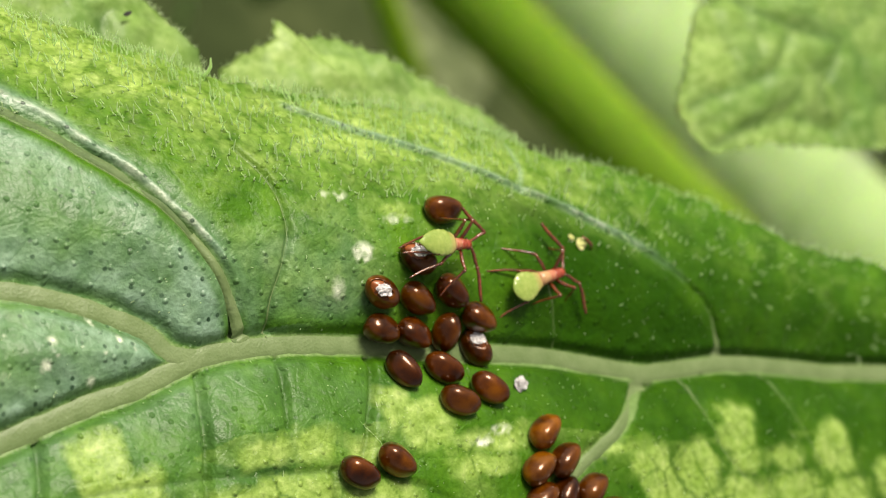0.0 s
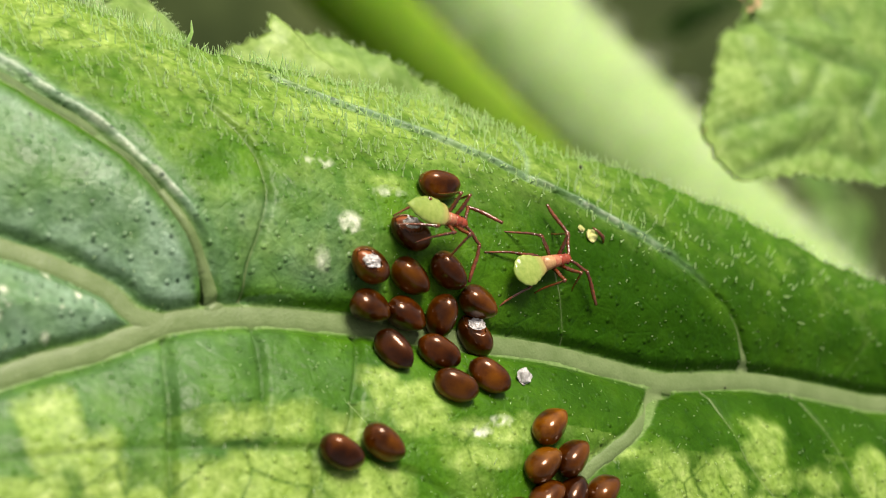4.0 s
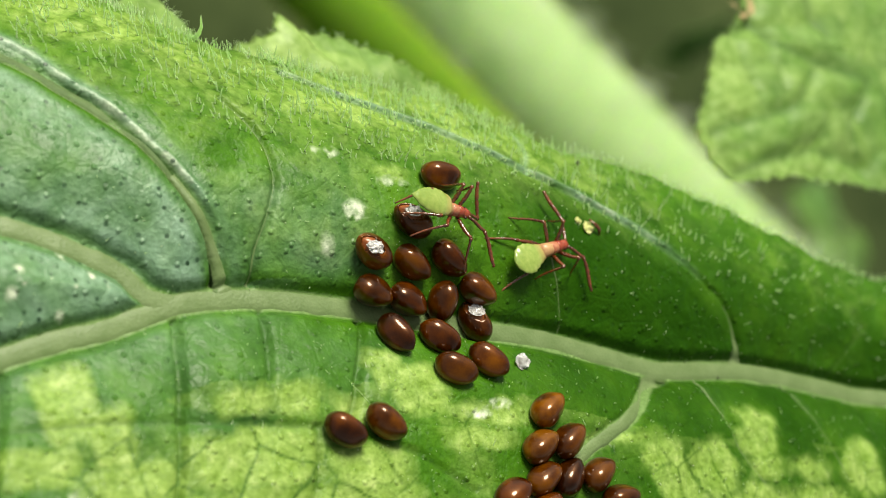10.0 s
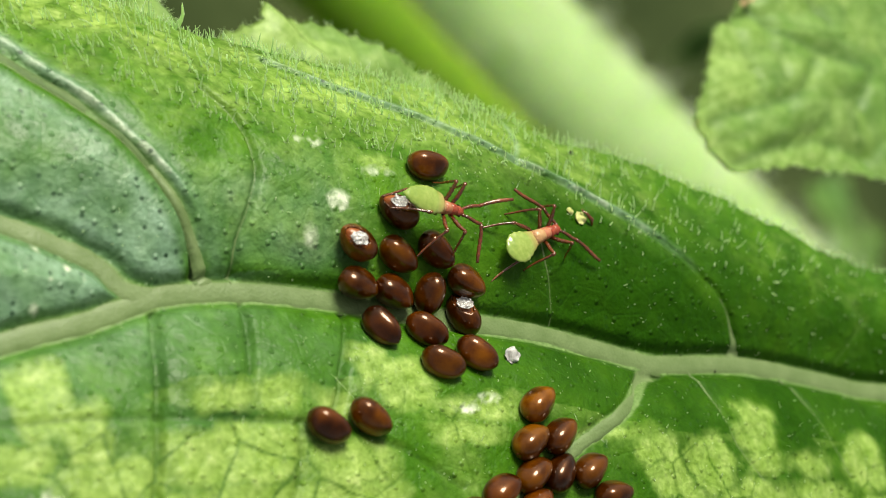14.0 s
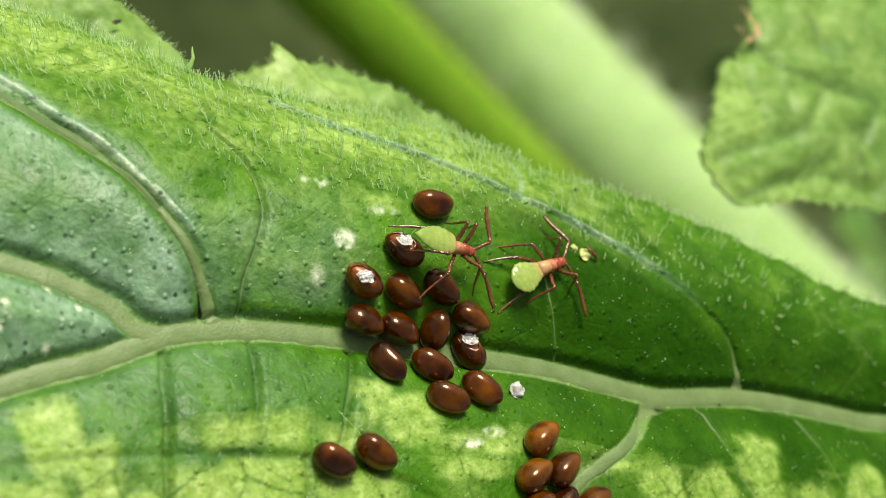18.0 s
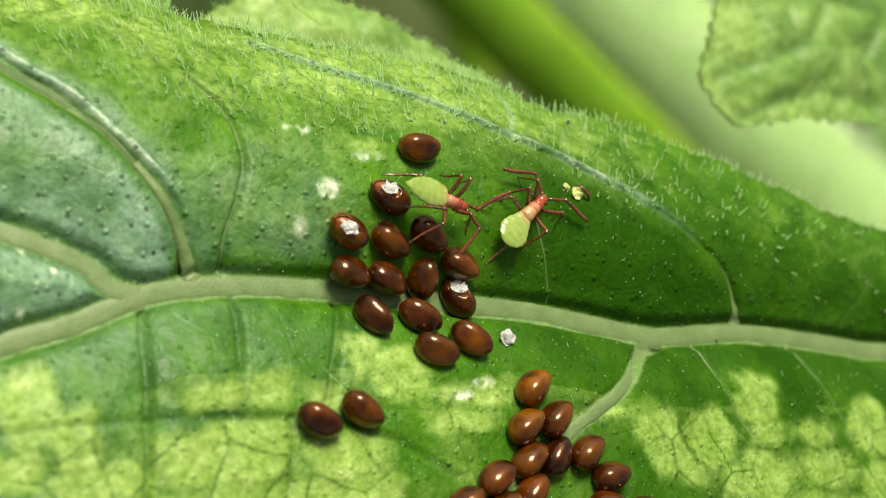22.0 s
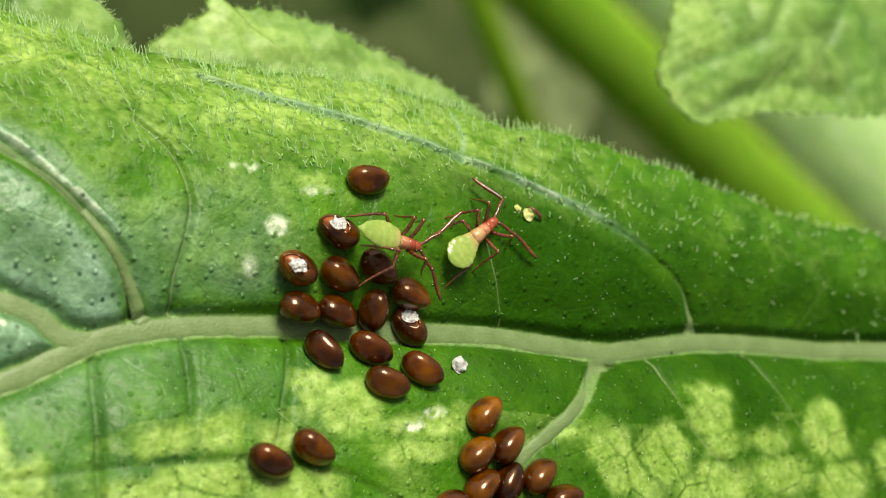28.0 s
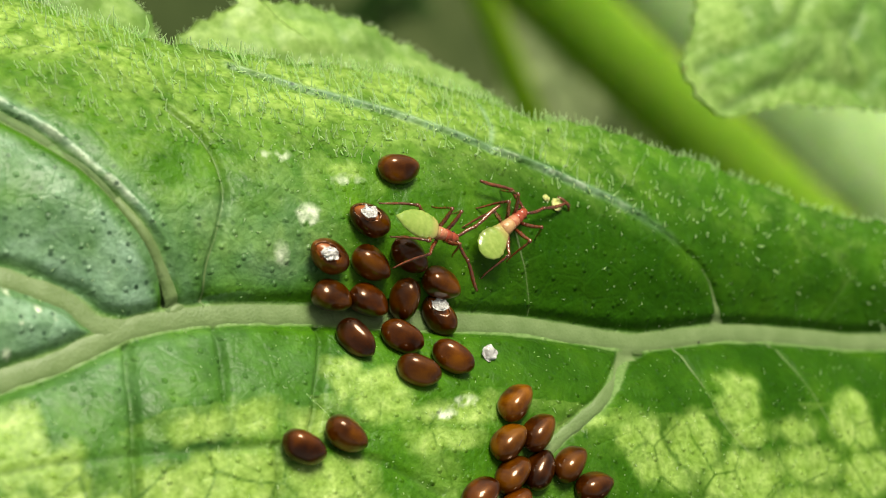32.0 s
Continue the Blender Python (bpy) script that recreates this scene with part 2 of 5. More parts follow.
HEAD_RED = plain("red_skin", [(0.3, (0.24, 0.026, 0.014)), (0.7, (0.45, 0.095, 0.05))], 1800.0, 0.25, 0.7, 0.015)
LIMB = plain("dark_red_cuticle", [(0.36, (0.050, 0.009, 0.004)), (0.64, (0.24, 0.058, 0.018))], 2000.0, 0.18, 0.9, 0.015, coat=0.6)
EYE = plain("dark_eye", [(0.3, (0.02, 0.004, 0.004)), (0.7, (0.05, 0.01, 0.01))], 3000.0, 0.15)
HAIR = plain("clear_hair", [(0.3, (0.76, 1.0, 0.56)), (0.7, (0.88, 1.0, 0.72))], 900.0, 0.22, 1.0)
# light passes through the thin hairs
HAIR.node_tree.nodes["Principled BSDF"].inputs["Sheen Weight"].default_value = 1.0
hair_nodes = HAIR.node_tree
through_hair = hair_nodes.nodes.new("ShaderNodeBsdfTranslucent")
through_hair.inputs["Color"].default_value = (0.82, 1.0, 0.62, 1.0)
hair_mix = hair_nodes.nodes.new("ShaderNodeMixShader")
hair_mix.inputs[0].default_value = 0.6
link(hair_nodes, hair_nodes.nodes["Principled BSDF"].outputs[0], hair_mix.inputs[1])
link(hair_nodes, through_hair.outputs[0], hair_mix.inputs[2])
link(hair_nodes, hair_mix.outputs[0], hair_nodes.nodes["Material Output"].inputs[0])
STEM_SKIN = plain("pale_stem", [(0.3, (0.29, 0.44, 0.17)), (0.7, (0.37, 0.52, 0.24))], 60.0, 0.6, 0.2)
STEM_DARK = plain("green_stem", [(0.3, (0.082, 0.172, 0.009)), (0.7, (0.122, 0.232, 0.016))], 60.0, 0.8, 0.12)
for stem_skin in (STEM_SKIN, STEM_DARK):
    skin = stem_skin.node_tree.nodes["Principled BSDF"]
    skin.inputs["Subsurface Weight"].default_value = 1.0
    skin.inputs["Subsurface Radius"].default_value = (0.018, 0.022, 0.008)
    skin.inputs["Subsurface Scale"].default_value = 1.0
DUSTY = plain("dusty_leaf", [(0.3, (0.15, 0.20, 0.085)), (0.7, (0.24, 0.29, 0.145))], 40.0, 0.8, 0.15)
SOIL = plain("weedy_soil", [(0.3, (0.015, 0.027, 0.007)), (0.5, (0.040, 0.060, 0.019)), (0.8, (0.11, 0.135, 0.052))], 20.0, 0.95, 0.2)
TAN = plain("dry_tan", [(0.3, (0.30, 0.20, 0.09)), (0.7, (0.60, 0.48, 0.26))], 2500.0, 0.7, 0.3, 0.04)
BLACK = plain("black_speck", [(0.3, (0.008, 0.008, 0.006)), (0.7, (0.02, 0.018, 0.014))], 3000.0, 0.5)
FLY_YELLOW = plain("yellow_scrap", [(0.3, (0.38, 0.42, 0.10)), (0.7, (0.66, 0.66, 0.30))], 3000.0, 0.5)


# ---- mesh helpers ----
def mesh_of(name, bm, material):
    me = bpy.data.meshes.new(name)
    bm.normal_update()
    bm.to_mesh(me)
    bm.free()
    me.materials.append(material)
    for p in me.polygons:
        p.use_smooth = True
    return me


def part(name, bm, material, parent=None, label=""):
    ob = new(name, mesh_of(name, bm, material))
    if parent is not None:
        ob.parent = parent
    if label:
        tagged(ob, label)
    return ob


def array_mesh(name, verts, faces, material):
    me = bpy.data.meshes.new(name)
    me.vertices.add(len(verts))
    me.vertices.foreach_set("co", np.asarray(verts, np.float32).ravel())
    faces = np.asarray(faces, np.int32)
    k = faces.shape[1]
    me.loops.add(faces.size)
    me.loops.foreach_set("vertex_index", faces.ravel())
    me.polygons.add(len(faces))
    me.polygons.foreach_set("loop_start", np.arange(0, faces.size, k, dtype=np.int32))
    me.polygons.foreach_set("use_smooth", np.ones(len(faces), bool))
    me.update(calc_edges=True)
    me.validate()
    me.materials.append(material)
    return me


def grid_faces(rows, cols):
    i = np.arange(rows * cols).reshape(rows, cols)
    return np.stack([i[:-1, :-1], i[:-1, 1:], i[1:, 1:], i[1:, :-1]], -1).reshape(-1, 4)


def value_noise(x, y, scale, seed):
    """Smooth random field, -1 to 1."""
    rng = np.random.RandomState(seed)
    table = rng.uniform(-1, 1, (257, 257))
    a, b = x / scale + 1000.0, y / scale + 1000.0
    i, j = np.floor(a).astype(int), np.floor(b).astype(int)
    fa, fb = a - i, b - j
    fa, fb = fa * fa * (3 - 2 * fa), fb * fb * (3 - 2 * fb)
    i, j = i % 256, j % 256
    return (table[i, j] * (1 - fa) * (1 - fb) + table[i + 1, j] * fa * (1 - fb)
            + table[i, j + 1] * (1 - fa) * fb + table[i + 1, j + 1] * fa * fb)


def fractal(x, y, scale, seed, octaves=3):
    out, amp = 0.0, 1.0
    for k in range(octaves):
        out = out + amp * value_noise(x, y, scale / 2 ** k, seed + k)
        amp *= 0.5
    return out / 1.75


def line_distance(x, y, pts):
    """Distance to a polyline and how far along it, 0 to 1."""
    best, along = np.full(np.shape(x), 1e9), np.zeros(np.shape(x))
    n = len(pts) - 1
    for k in range(n):
        (ax, ay), (bx, by) = pts[k], pts[k + 1]
        dx, dy = bx - ax, by - ay
        f = np.clip(((x - ax) * dx + (y - ay) * dy) / (dx * dx + dy * dy), 0, 1)
        d = np.hypot(x - ax - f * dx, y - ay - f * dy)
        near = d < best
        best = np.where(near, d, best)
        along = np.where(near, (k + f) / n, along)
    return best, along


def ovoid(length, width, height, rings=20, around=32, point=0.18, ridge=0.0, cut=None):
    """An egg lying along x, base on z = 0, narrower towards +x."""
    bm = bmesh.new()
    loops = []
    for r in range(1, rings):
        a = math.pi * r / rings
        x = -math.cos(a)
        rad = (1 - abs(x) ** 2.25) ** (0.55 + 0.09 * max(x, 0.0)) * (1.0 - point * (x + 0.15))
        crest = (1 - abs(x) ** 3.0) ** 0.62 * (1.0 - 0.5 * point * (x + 0.15))
        loop = []
        for k in range(around):
            b = 2 * math.pi * k / around
            # a rounded three-sided section: a crest above, a flat below
            q = rad * (1 + ridge * (math.cos(3 * (b - math.pi / 2)) - 0.25))
            loop.append(bm.verts.new((x * length / 2 * U, q * math.cos(b) * width / 2 * U, (q * math.sin(b) * (1 + max(math.sin(b), 0.0) ** 2 * (crest / rad - 1)) + 1 - 1.25 * ridge) * height / 2 * U)))
        loops.append(loop)
    tips = [bm.verts.new((s * length / 2 * U, 0, height / 2 * U)) for s in (-1, 1)]
    for p, q in zip(loops, loops[1:]):
        for k in range(around):
            bm.faces.new((p[k], p[(k + 1) % around], q[(k + 1) % around], q[k]))
    for k in range(around):
        bm.faces.new((loops[0][(k + 1) % around], loops[0][k], tips[0]))
        bm.faces.new((loops[-1][k], loops[-1][(k + 1) % around], tips[1]))
    if cut is not None:
        c, n = cut
        gone = [f for f in bm.faces if (f.calc_center_median() / U - Vector(c)).dot(Vector(n)) > 0]
        bmesh.ops.delete(bm, geom=gone, context="FACES")
    bmesh.ops.recalc_face_normals(bm, faces=bm.faces)
    return bm


def loft(rows, sides=24):
    """A closed body along x from rows of (x, half width, half height, z), in plan units."""
    bm = bmesh.new()
    loops = [[bm.verts.new(Vector((x, w * math.cos(2 * math.pi * k / sides), z + h * math.sin(2 * math.pi * k / sides))) * U) for k in range(sides)] for x, w, h, z in rows]
    for p, q in zip(loops, loops[1:]):
        for k in range(sides):
            bm.faces.new((p[k], p[(k + 1) % sides], q[(k + 1) % sides], q[k]))
    bm.faces.new(loops[0])
    bm.faces.new(loops[-1][::-1])
    bmesh.ops.recalc_face_normals(bm, faces=bm.faces)
    return bm


def rounded(knots, n):
    """Rows eased between knots, so that a body has no corners."""
    out = []
    for k in range(len(knots) - 1):
        p0, p1, p2, p3 = (np.array(knots[min(max(k + j, 0), len(knots) - 1)], float) for j in (-1, 0, 1, 2))
        for q in range(n):
            f = q / n
            out.append(tuple(0.5 * (2 * p1 + (p2 - p0) * f + (2 * p0 - 5 * p1 + 4 * p2 - p3) * f * f + (3 * p1 - p0 - 3 * p2 + p3) * f ** 3)))
    return out + [tuple(knots[-1])]


def tube(points, radii, sides=8):
    """A tapering tube through points, in plan units."""
    bm = bmesh.new()
    loops = []
    for n, (p, r) in enumerate(zip(points, radii)):
        a, b = Vector(points[max(n - 1, 0)]), Vector(points[min(n + 1, len(points) - 1)])
        d = (b - a).normalized()
        s = d.cross(Vector((0, 0, 1)))
        s = s.normalized() if s.length > 0.05 else Vector((0, 1, 0))
        t = s.cross(d)
        loops.append([bm.verts.new((Vector(p) + r * (math.cos(2 * math.pi * k / sides) * s + math.sin(2 * math.pi * k / sides) * t)) * U) for k in range(sides)])
    for p, q in zip(loops, loops[1:]):
        for k in range(sides):
            bm.faces.new((p[k], p[(k + 1) % sides], q[(k + 1) % sides], q[k]))
    bm.faces.new(loops[0][::-1])
    bm.faces.new(loops[-1])
    bmesh.ops.recalc_face_normals(bm, faces=bm.faces)
    return bm

# ---- the leaf ----
MIDRIB = [(-30.0, -7.0), (-20.0, -4.6), (-14.5, -3.2), (-12.26, -2.69), (-10.33, -2.36), (-7.9, -1.66), (-5.3, -1.58), (-2.81, -1.86), (-0.88, -2.12), (1.56, -2.59), (5.09, -3.15),
          (7.6, -3.59), (10.26, -4.23), (12.8, -4.76), (16.93, -4.83), (21.35, -5.39), (24.95, -5.99), (29.5, -6.62), (42.0, -9.0)]
UPPER_LEFT = [(-24.0, 3.2), (-15.21, 1.62), (-13.32, 1.17), (-11.44, 0.42), (-9.73, -0.5), (-9.01, -1.3), (-7.9, -1.66)]
LOBE = [(-6.4, -1.5), (-6.56, -0.77), (-6.86, 0.32), (-7.39, 1.44), (-7.93, 2.42), (-8.6, 3.45), (-9.3, 4.3), (-10.1, 5.1), (-10.9, 5.8), (-11.6, 6.5), (-12.4, 7.1), (-13.2, 7.7), (-14.2, 8.4), (-16.0, 9.6), (-22.0, 13.0)]
FOLD = [(-6.6, 0.9), (-6.9, 1.6), (-7.35, 2.3), (-7.8, 2.95), (-8.4, 3.75), (-8.95, 4.55), (-9.45, 5.2), (-10.05, 5.85), (-10.75, 6.6), (-11.4, 7.4), (-12.2, 8.0), (-13.0, 8.65), (-14.0, 9.3), (-15.5, 10.3), (-22.0, 14.0)]
THIN = [(-5.2, -1.3), (-5.09, -0.09), (-4.55, 1.13), (-4.08, 2.5), (-4.2, 4.2), (-5.0, 5.6)]
ARC = [(17.1, -4.8), (17.07, -3.84), (16.3, -2.4), (14.32, -0.65), (12.7, 0.51), (11.25, 1.2), (8.96, 2.5), (7.68, 3.1), (6.0, 3.95), (3.17, 5.3), (0.73, 6.3), (-1.35, 7.4)]
FORK = [(12.4, -4.8), (11.2, -5.6), (9.66, -6.72), (7.61, -7.61), (6.02, -8.35), (4.22, -9.15), (1.0, -10.8), (-2.0, -13.5)]
LOW_A = [(-8.0, -1.8), (-8.16, -2.14), (-8.59, -3.43), (-9.11, -5.88), (-9.44, -7.51), (-9.93, -9.27), (-10.6, -13.0)]
LOW_B = [(-1.2, -2.3), (-1.33, -3.07), (-2.21, -4.63), (-2.48, -5.42), (-2.97, -6.38)]
LOW_H = [(-9.14, -5.87), (-6.76, -6.08), (-4.3, -6.38), (-2.97, -6.38), (-0.5, -7.6), (1.5, -9.0)]
LOW_C = [(-14.2, -3.0), (-14.74, -5.02), (-15.35, -6.79), (-16.2, -10.0)]
LOW_D = [(-5.0, -1.9), (-5.3, -3.2), (-5.7, -4.6)]
LOW_E = [(-16.0, -5.6), (-14.8, -5.7), (-11.8, -5.7), (-9.11, -5.88)]
LOW_F = [(-4.3, -6.38), (-4.6, -8.0), (-5.6, -10.2)]
RIGHT_TWIG = [(22.5, -5.5), (25.0, -3.4), (24.0, -2.0)]
LOW_G = [(14.4, -5.0), (14.66, -6.36), (15.09, -8.29), (16.07, -9.68)]
LOW_I = [(19.6, -5.3), (20.04, -6.26), (20.79, -8.2), (21.39, -9.8)]
TWIG = [(7.3, -0.2), (7.39, -1.1), (7.55, -1.99), (7.74, -3.2)]
RISER = [(7.7, 3.1), (8.6, 4.2), (9.0, 5.4)]


def smooth(pts, n=3):
    """A rounded line through the points."""
    out = []
    for k in range(len(pts) - 1):
        p0, p1, p2, p3 = (Vector(pts[min(max(k + j, 0), len(pts) - 1)]) for j in (-1, 0, 1, 2))
        for q in range(n):
            f = q / n
            out.append(tuple(0.5 * (2 * p1 + (p2 - p0) * f + (2 * p0 - 5 * p1 + 4 * p2 - p3) * f * f + (3 * p1 - p0 - 3 * p2 + p3) * f ** 3)))
    return out + [tuple(pts[-1])]


MIDRIB, UPPER_LEFT, LOBE, FOLD, ARC, FORK, THIN = smooth(MIDRIB, 2), smooth(UPPER_LEFT), smooth(LOBE, 2), smooth(FOLD, 2), smooth(ARC), smooth(FORK), smooth(THIN)
# the dull rib lies between the lobe's pale line and the fold
RIB = []
for k, p in enumerate(LOBE):
    a, b = LOBE[max(k - 1, 0)], LOBE[min(k + 1, len(LOBE) - 1)]
    w = 0.19 * min(1.0, k / 4.0) / math.hypot(b[0] - a[0], b[1] - a[1])
    RIB.append((p[0] + (b[1] - a[1]) * w, p[1] - (b[0] - a[0]) * w))
# line, half width, how pale, how deep its groove is
VEINS = [(MIDRIB, 0.40, 1.0, 0.0), (UPPER_LEFT, 0.30, 1.0, 0.0), (LOBE, 0.05, 0.75, 0.10), (RIB, 0.17, 0.5, 0.20), (THIN, 0.02, 0.2, 0.24), (ARC, 0.05, 0.08, 0.16), (FORK, 0.28, 0.9, 0.14),
         (LOW_A, 0.04, 0.25, 0.34), (LOW_B, 0.04, 0.2, 0.34), (LOW_H, 0.05, 0.1, 0.10), (LOW_C, 0.04, 0.2, 0.34), (LOW_D, 0.04, 0.1, 0.26), (LOW_E, 0.04, 0.1, 0.07),
         (LOW_F, 0.04, 0.1, 0.12), (RIGHT_TWIG, 0.05, 0.22, 0.04), (RISER, 0.06, 0.3, 0.10), (LOW_G, 0.05, 0.3, 0.07), (LOW_I, 0.05, 0.3, 0.07), (TWIG, 0.03, 0.3, 0.05)]
EDGE = [(-30.0, 20.0), (-20.0, 17.0), (-12.0, 13.6), (-8.15, 11.4), (-5.24, 9.9), (-2.8, 8.8), (1.6, 7.8), (6.65, 7.2), (8.6, 6.25), (10.2, 5.2), (12.0, 4.55), (14.2, 4.3),
        (16.2, 3.0), (18.7, 2.05), (21.3, 0.85), (24.2, -0.4), (28.4, -1.5), (34.0, -3.2), (42.0, -6.5)]


def edge_line(u):
    e = np.interp(u, [p[0] for p in EDGE], [p[1] for p in EDGE])
    return e + 0.10 * np.sin(u * 2.1) + 0.07 * np.sin(u * 5.3 + 1.0)


def midrib_v(u):
    return np.interp(u, [p[0] for p in MIDRIB], [p[1] for p in MIDRIB])


def line_length(pts):
    return sum(math.hypot(b[0] - a[0], b[1] - a[1]) for a, b in zip(pts, pts[1:]))


def junction(u, v, pts, along):
    """How much a side vein widens where it leaves the midrib, on its own side only."""
    side = 1.0 if pts[-1][1] > midrib_v(pts[-1][0]) else -1.0
    own = np.clip(side * (v - midrib_v(u)) / 0.3, 0, 1)
    return 0.30 * own * np.exp(-(along * line_length(pts) / 0.95) ** 2)


def leaf_base(u, v):
    """The blade's broad shape: a valley along the midrib, a roll towards the margin."""
    s = v - midrib_v(u)
    main = np.minimum(line_distance(u, v, MIDRIB)[0], line_distance(u, v, UPPER_LEFT)[0])
    d = main
    # side veins share the valley where they leave the midrib
    for pts, half, rise in ((LOBE, 0.20, 0.25), (FORK, 0.33, 0.16), (ARC, 0.10, 0.38), (THIN, 0.02, 0.6)):
        dv, along = line_distance(u, v, pts)
        d = np.minimum(d, dv + (0.36 - half) + rise * along * line_length(pts) - junction(u, v, pts, along))
    wing = np.maximum(d - 0.36, 0)
    up = 0.78 * (1 - np.exp(-(np.maximum(main - 0.36, 0) / 1.5) ** 2)) + 0.38 * (1 - np.exp(-(wing / 0.24) ** 2))
    up = up - np.where(s > 0, np.interp(u, [-13.0, -8.0, -3.0], [0.034, 0.052, 0.075]) * np.maximum(s - 3.5, 0) ** 2, 0.01 * np.maximum(-s - 5, 0) ** 2)
    return -0.3 - 0.0035 * np.minimum(u * u, 600) + up


def leaf_height(u, v):
    z = leaf_base(u, v)
    main = np.minimum(line_distance(u, v, MIDRIB)[0], line_distance(u, v, UPPER_LEFT)[0])
    open_ = np.clip((main - 0.38) / 0.14, 0, 1)
    for pts, half, pale, deep in VEINS:
        if deep:
            d, along = line_distance(u, v, pts)
            if half > 0.07 or pts is ARC:
                d = d - junction(u, v, pts, along)
            broad = 0.35 if half > 0.07 else 0.16
            z = z - open_ * deep * ((1 - broad) * np.exp(-(np.maximum(d - half, 0) / 0.11) ** 2) + broad * np.exp(-(np.maximum(d - half, 0) / 0.36) ** 2))
    # a raised fold outside the lobe's vein and along the arc
    d, along = line_distance(u, v, FOLD)
    z = z + np.interp(along, [0.3, 0.6], [0.18, 0.12]) * np.exp(-(d / 0.15) ** 2) * (1 + 0.5 * fractal(u, v, 0.6, 37)) * np.clip(along * 9, 0, 1)
    d, along = line_distance(u + 0.17, v + 0.145, FOLD)
    z = z - 0.13 * np.exp(-(d / 0.075) ** 2) * np.clip((along - 0.08) * 8, 0, 1) * np.clip((0.75 - along) * 4, 0, 1) * np.clip(0.75 + 0.8 * fractal(u, v, 0.8, 29), 0, 1.2)
    d, along = line_distance(u + 0.05, v - 0.16, ARC)
    z = z + 0.20 * np.exp(-(d / 0.16) ** 2) * np.clip((along - 0.2) * 4, 0, 1)
    z = z + 0.10 * fractal(u, v, 2.2, 11) + 0.06 * fractal(u, v, 0.9, 23) * open_
    return z


# yellowed patches: place and half-sizes
YELLOW = [(-12.7, -5.0, 1.0, 1.4), (-13.9, -6.95, 1.5, 0.7), (-11.5, -6.2, 0.75, 1.0), (-10.8, -7.7, 2.0, 0.7), (-6.9, -5.35, 1.1, 0.5), (-4.85, -5.5, 0.9, 0.6), (-6.6, -7.3, 2.6, 1.05), (-2.6, -7.9, 1.6, 0.8),
          (-10.8, -9.2, 4.0, 0.9), (-6.0, -9.2, 3.0, 1.0), (-2.5, -9.3, 1.7, 0.8), (-1.0, -4.5, 0.75, 0.85), (0.1, -5.2, 1.15, 1.0), (-2.9, -5.8, 0.7, 0.5), (0.75, 2.5, 0.55, 0.28), (2.9, -6.3, 1.8, 0.42), (2.1, -7.2, 1.4, 0.4)]
YELLOW_RIGHT = [(10.85, -8.86, 1.15, 1.1), (11.8, -9.95, 0.69, 0.5), (13.5, -8.86, 0.95, 0.95), (16.3, -7.75, 0.9, 0.85), (16.3, -9.05, 0.9, 0.5), (19.0, -9.2, 1.2, 0.5), (15.3, -10.7, 2.0, 0.85),
                (19.3, -10.7, 1.75, 0.72), (22.8, -9.3, 1.3, 0.95), (22.7, -11.6, 1.3, 0.85), (26.5, -11.2, 1.5, 0.9), (8.8, -7.6, 1.6, 0.25), (13.0, -12.4, 3.0, 0.7), (18.5, -12.3, 2.2, 0.6)]
WHITISH = [(-1.15, 1.2, 0.34, 0.26, 1.15), (-1.5, 3.4, 0.26, 0.22, 0.65), (-2.2, 3.5, 0.2, 0.16, 0.45), (-2.4, 0.0, 0.3, 0.4, 0.42), (0.75, 2.3, 0.5, 0.22, 0.5), (2.3, -6.3, 0.4, 0.16, 0.8), (3.3, -6.0, 0.5, 0.16, 0.75),
           (-13.2, -8.4, 0.5, 0.5, 0.8), (-11.0, -0.7, 0.12, 0.17, 0.8), (-10.4, -1.0, 0.1, 0.17, 0.7), (-11.8, 0.1, 0.1, 0.2, 0.7),
           (-13.54, -0.43, 0.15, 0.14, 0.90), (-13.90, -1.23, 0.15, 0.14, 0.90), (-15.49, -1.46, 0.16, 0.14, 0.80), (-14.39, -1.01, 0.08, 0.07, 0.70), (-11.75, -1.09, 0.08, 0.07, 0.80), (-12.28, -1.93, 0.15, 0.14, 0.70), (-13.48, -0.92, 0.10, 0.09, 0.80), (-15.08, -0.07, 0.08, 0.07, 0.60), (-12.52, -0.78, 0.06, 0.05, 0.60)]


def mosaic(u, v, size, seed):
    """Nearest and second nearest distances to jittered cells, and a random number for each cell."""
    rng = np.random.RandomState(seed)
    jit = rng.uniform(0.1, 0.9, (64, 64, 2))
    val = rng.uniform(0, 1, (64, 64))
    i, j = np.floor(u / size).astype(int), np.floor(v / size).astype(int)
    d1, d2, cell = np.full(u.shape, 9.0), np.full(u.shape, 9.0), np.zeros(u.shape)
    for a in (-1, 0, 1):
        for b in (-1, 0, 1):
            p, q = (i + a) % 64, (j + b) % 64
            d = np.hypot(u / size - (i + a) - jit[p, q, 0], v / size - (j + b) - jit[p, q, 1])
            near = d < d1
            d2 = np.where(near, d1, np.minimum(d2, d))
            cell = np.where(near, val[p, q], cell)
            d1 = np.where(near, d, d1)
    return d1 * size, d2 * size, cell


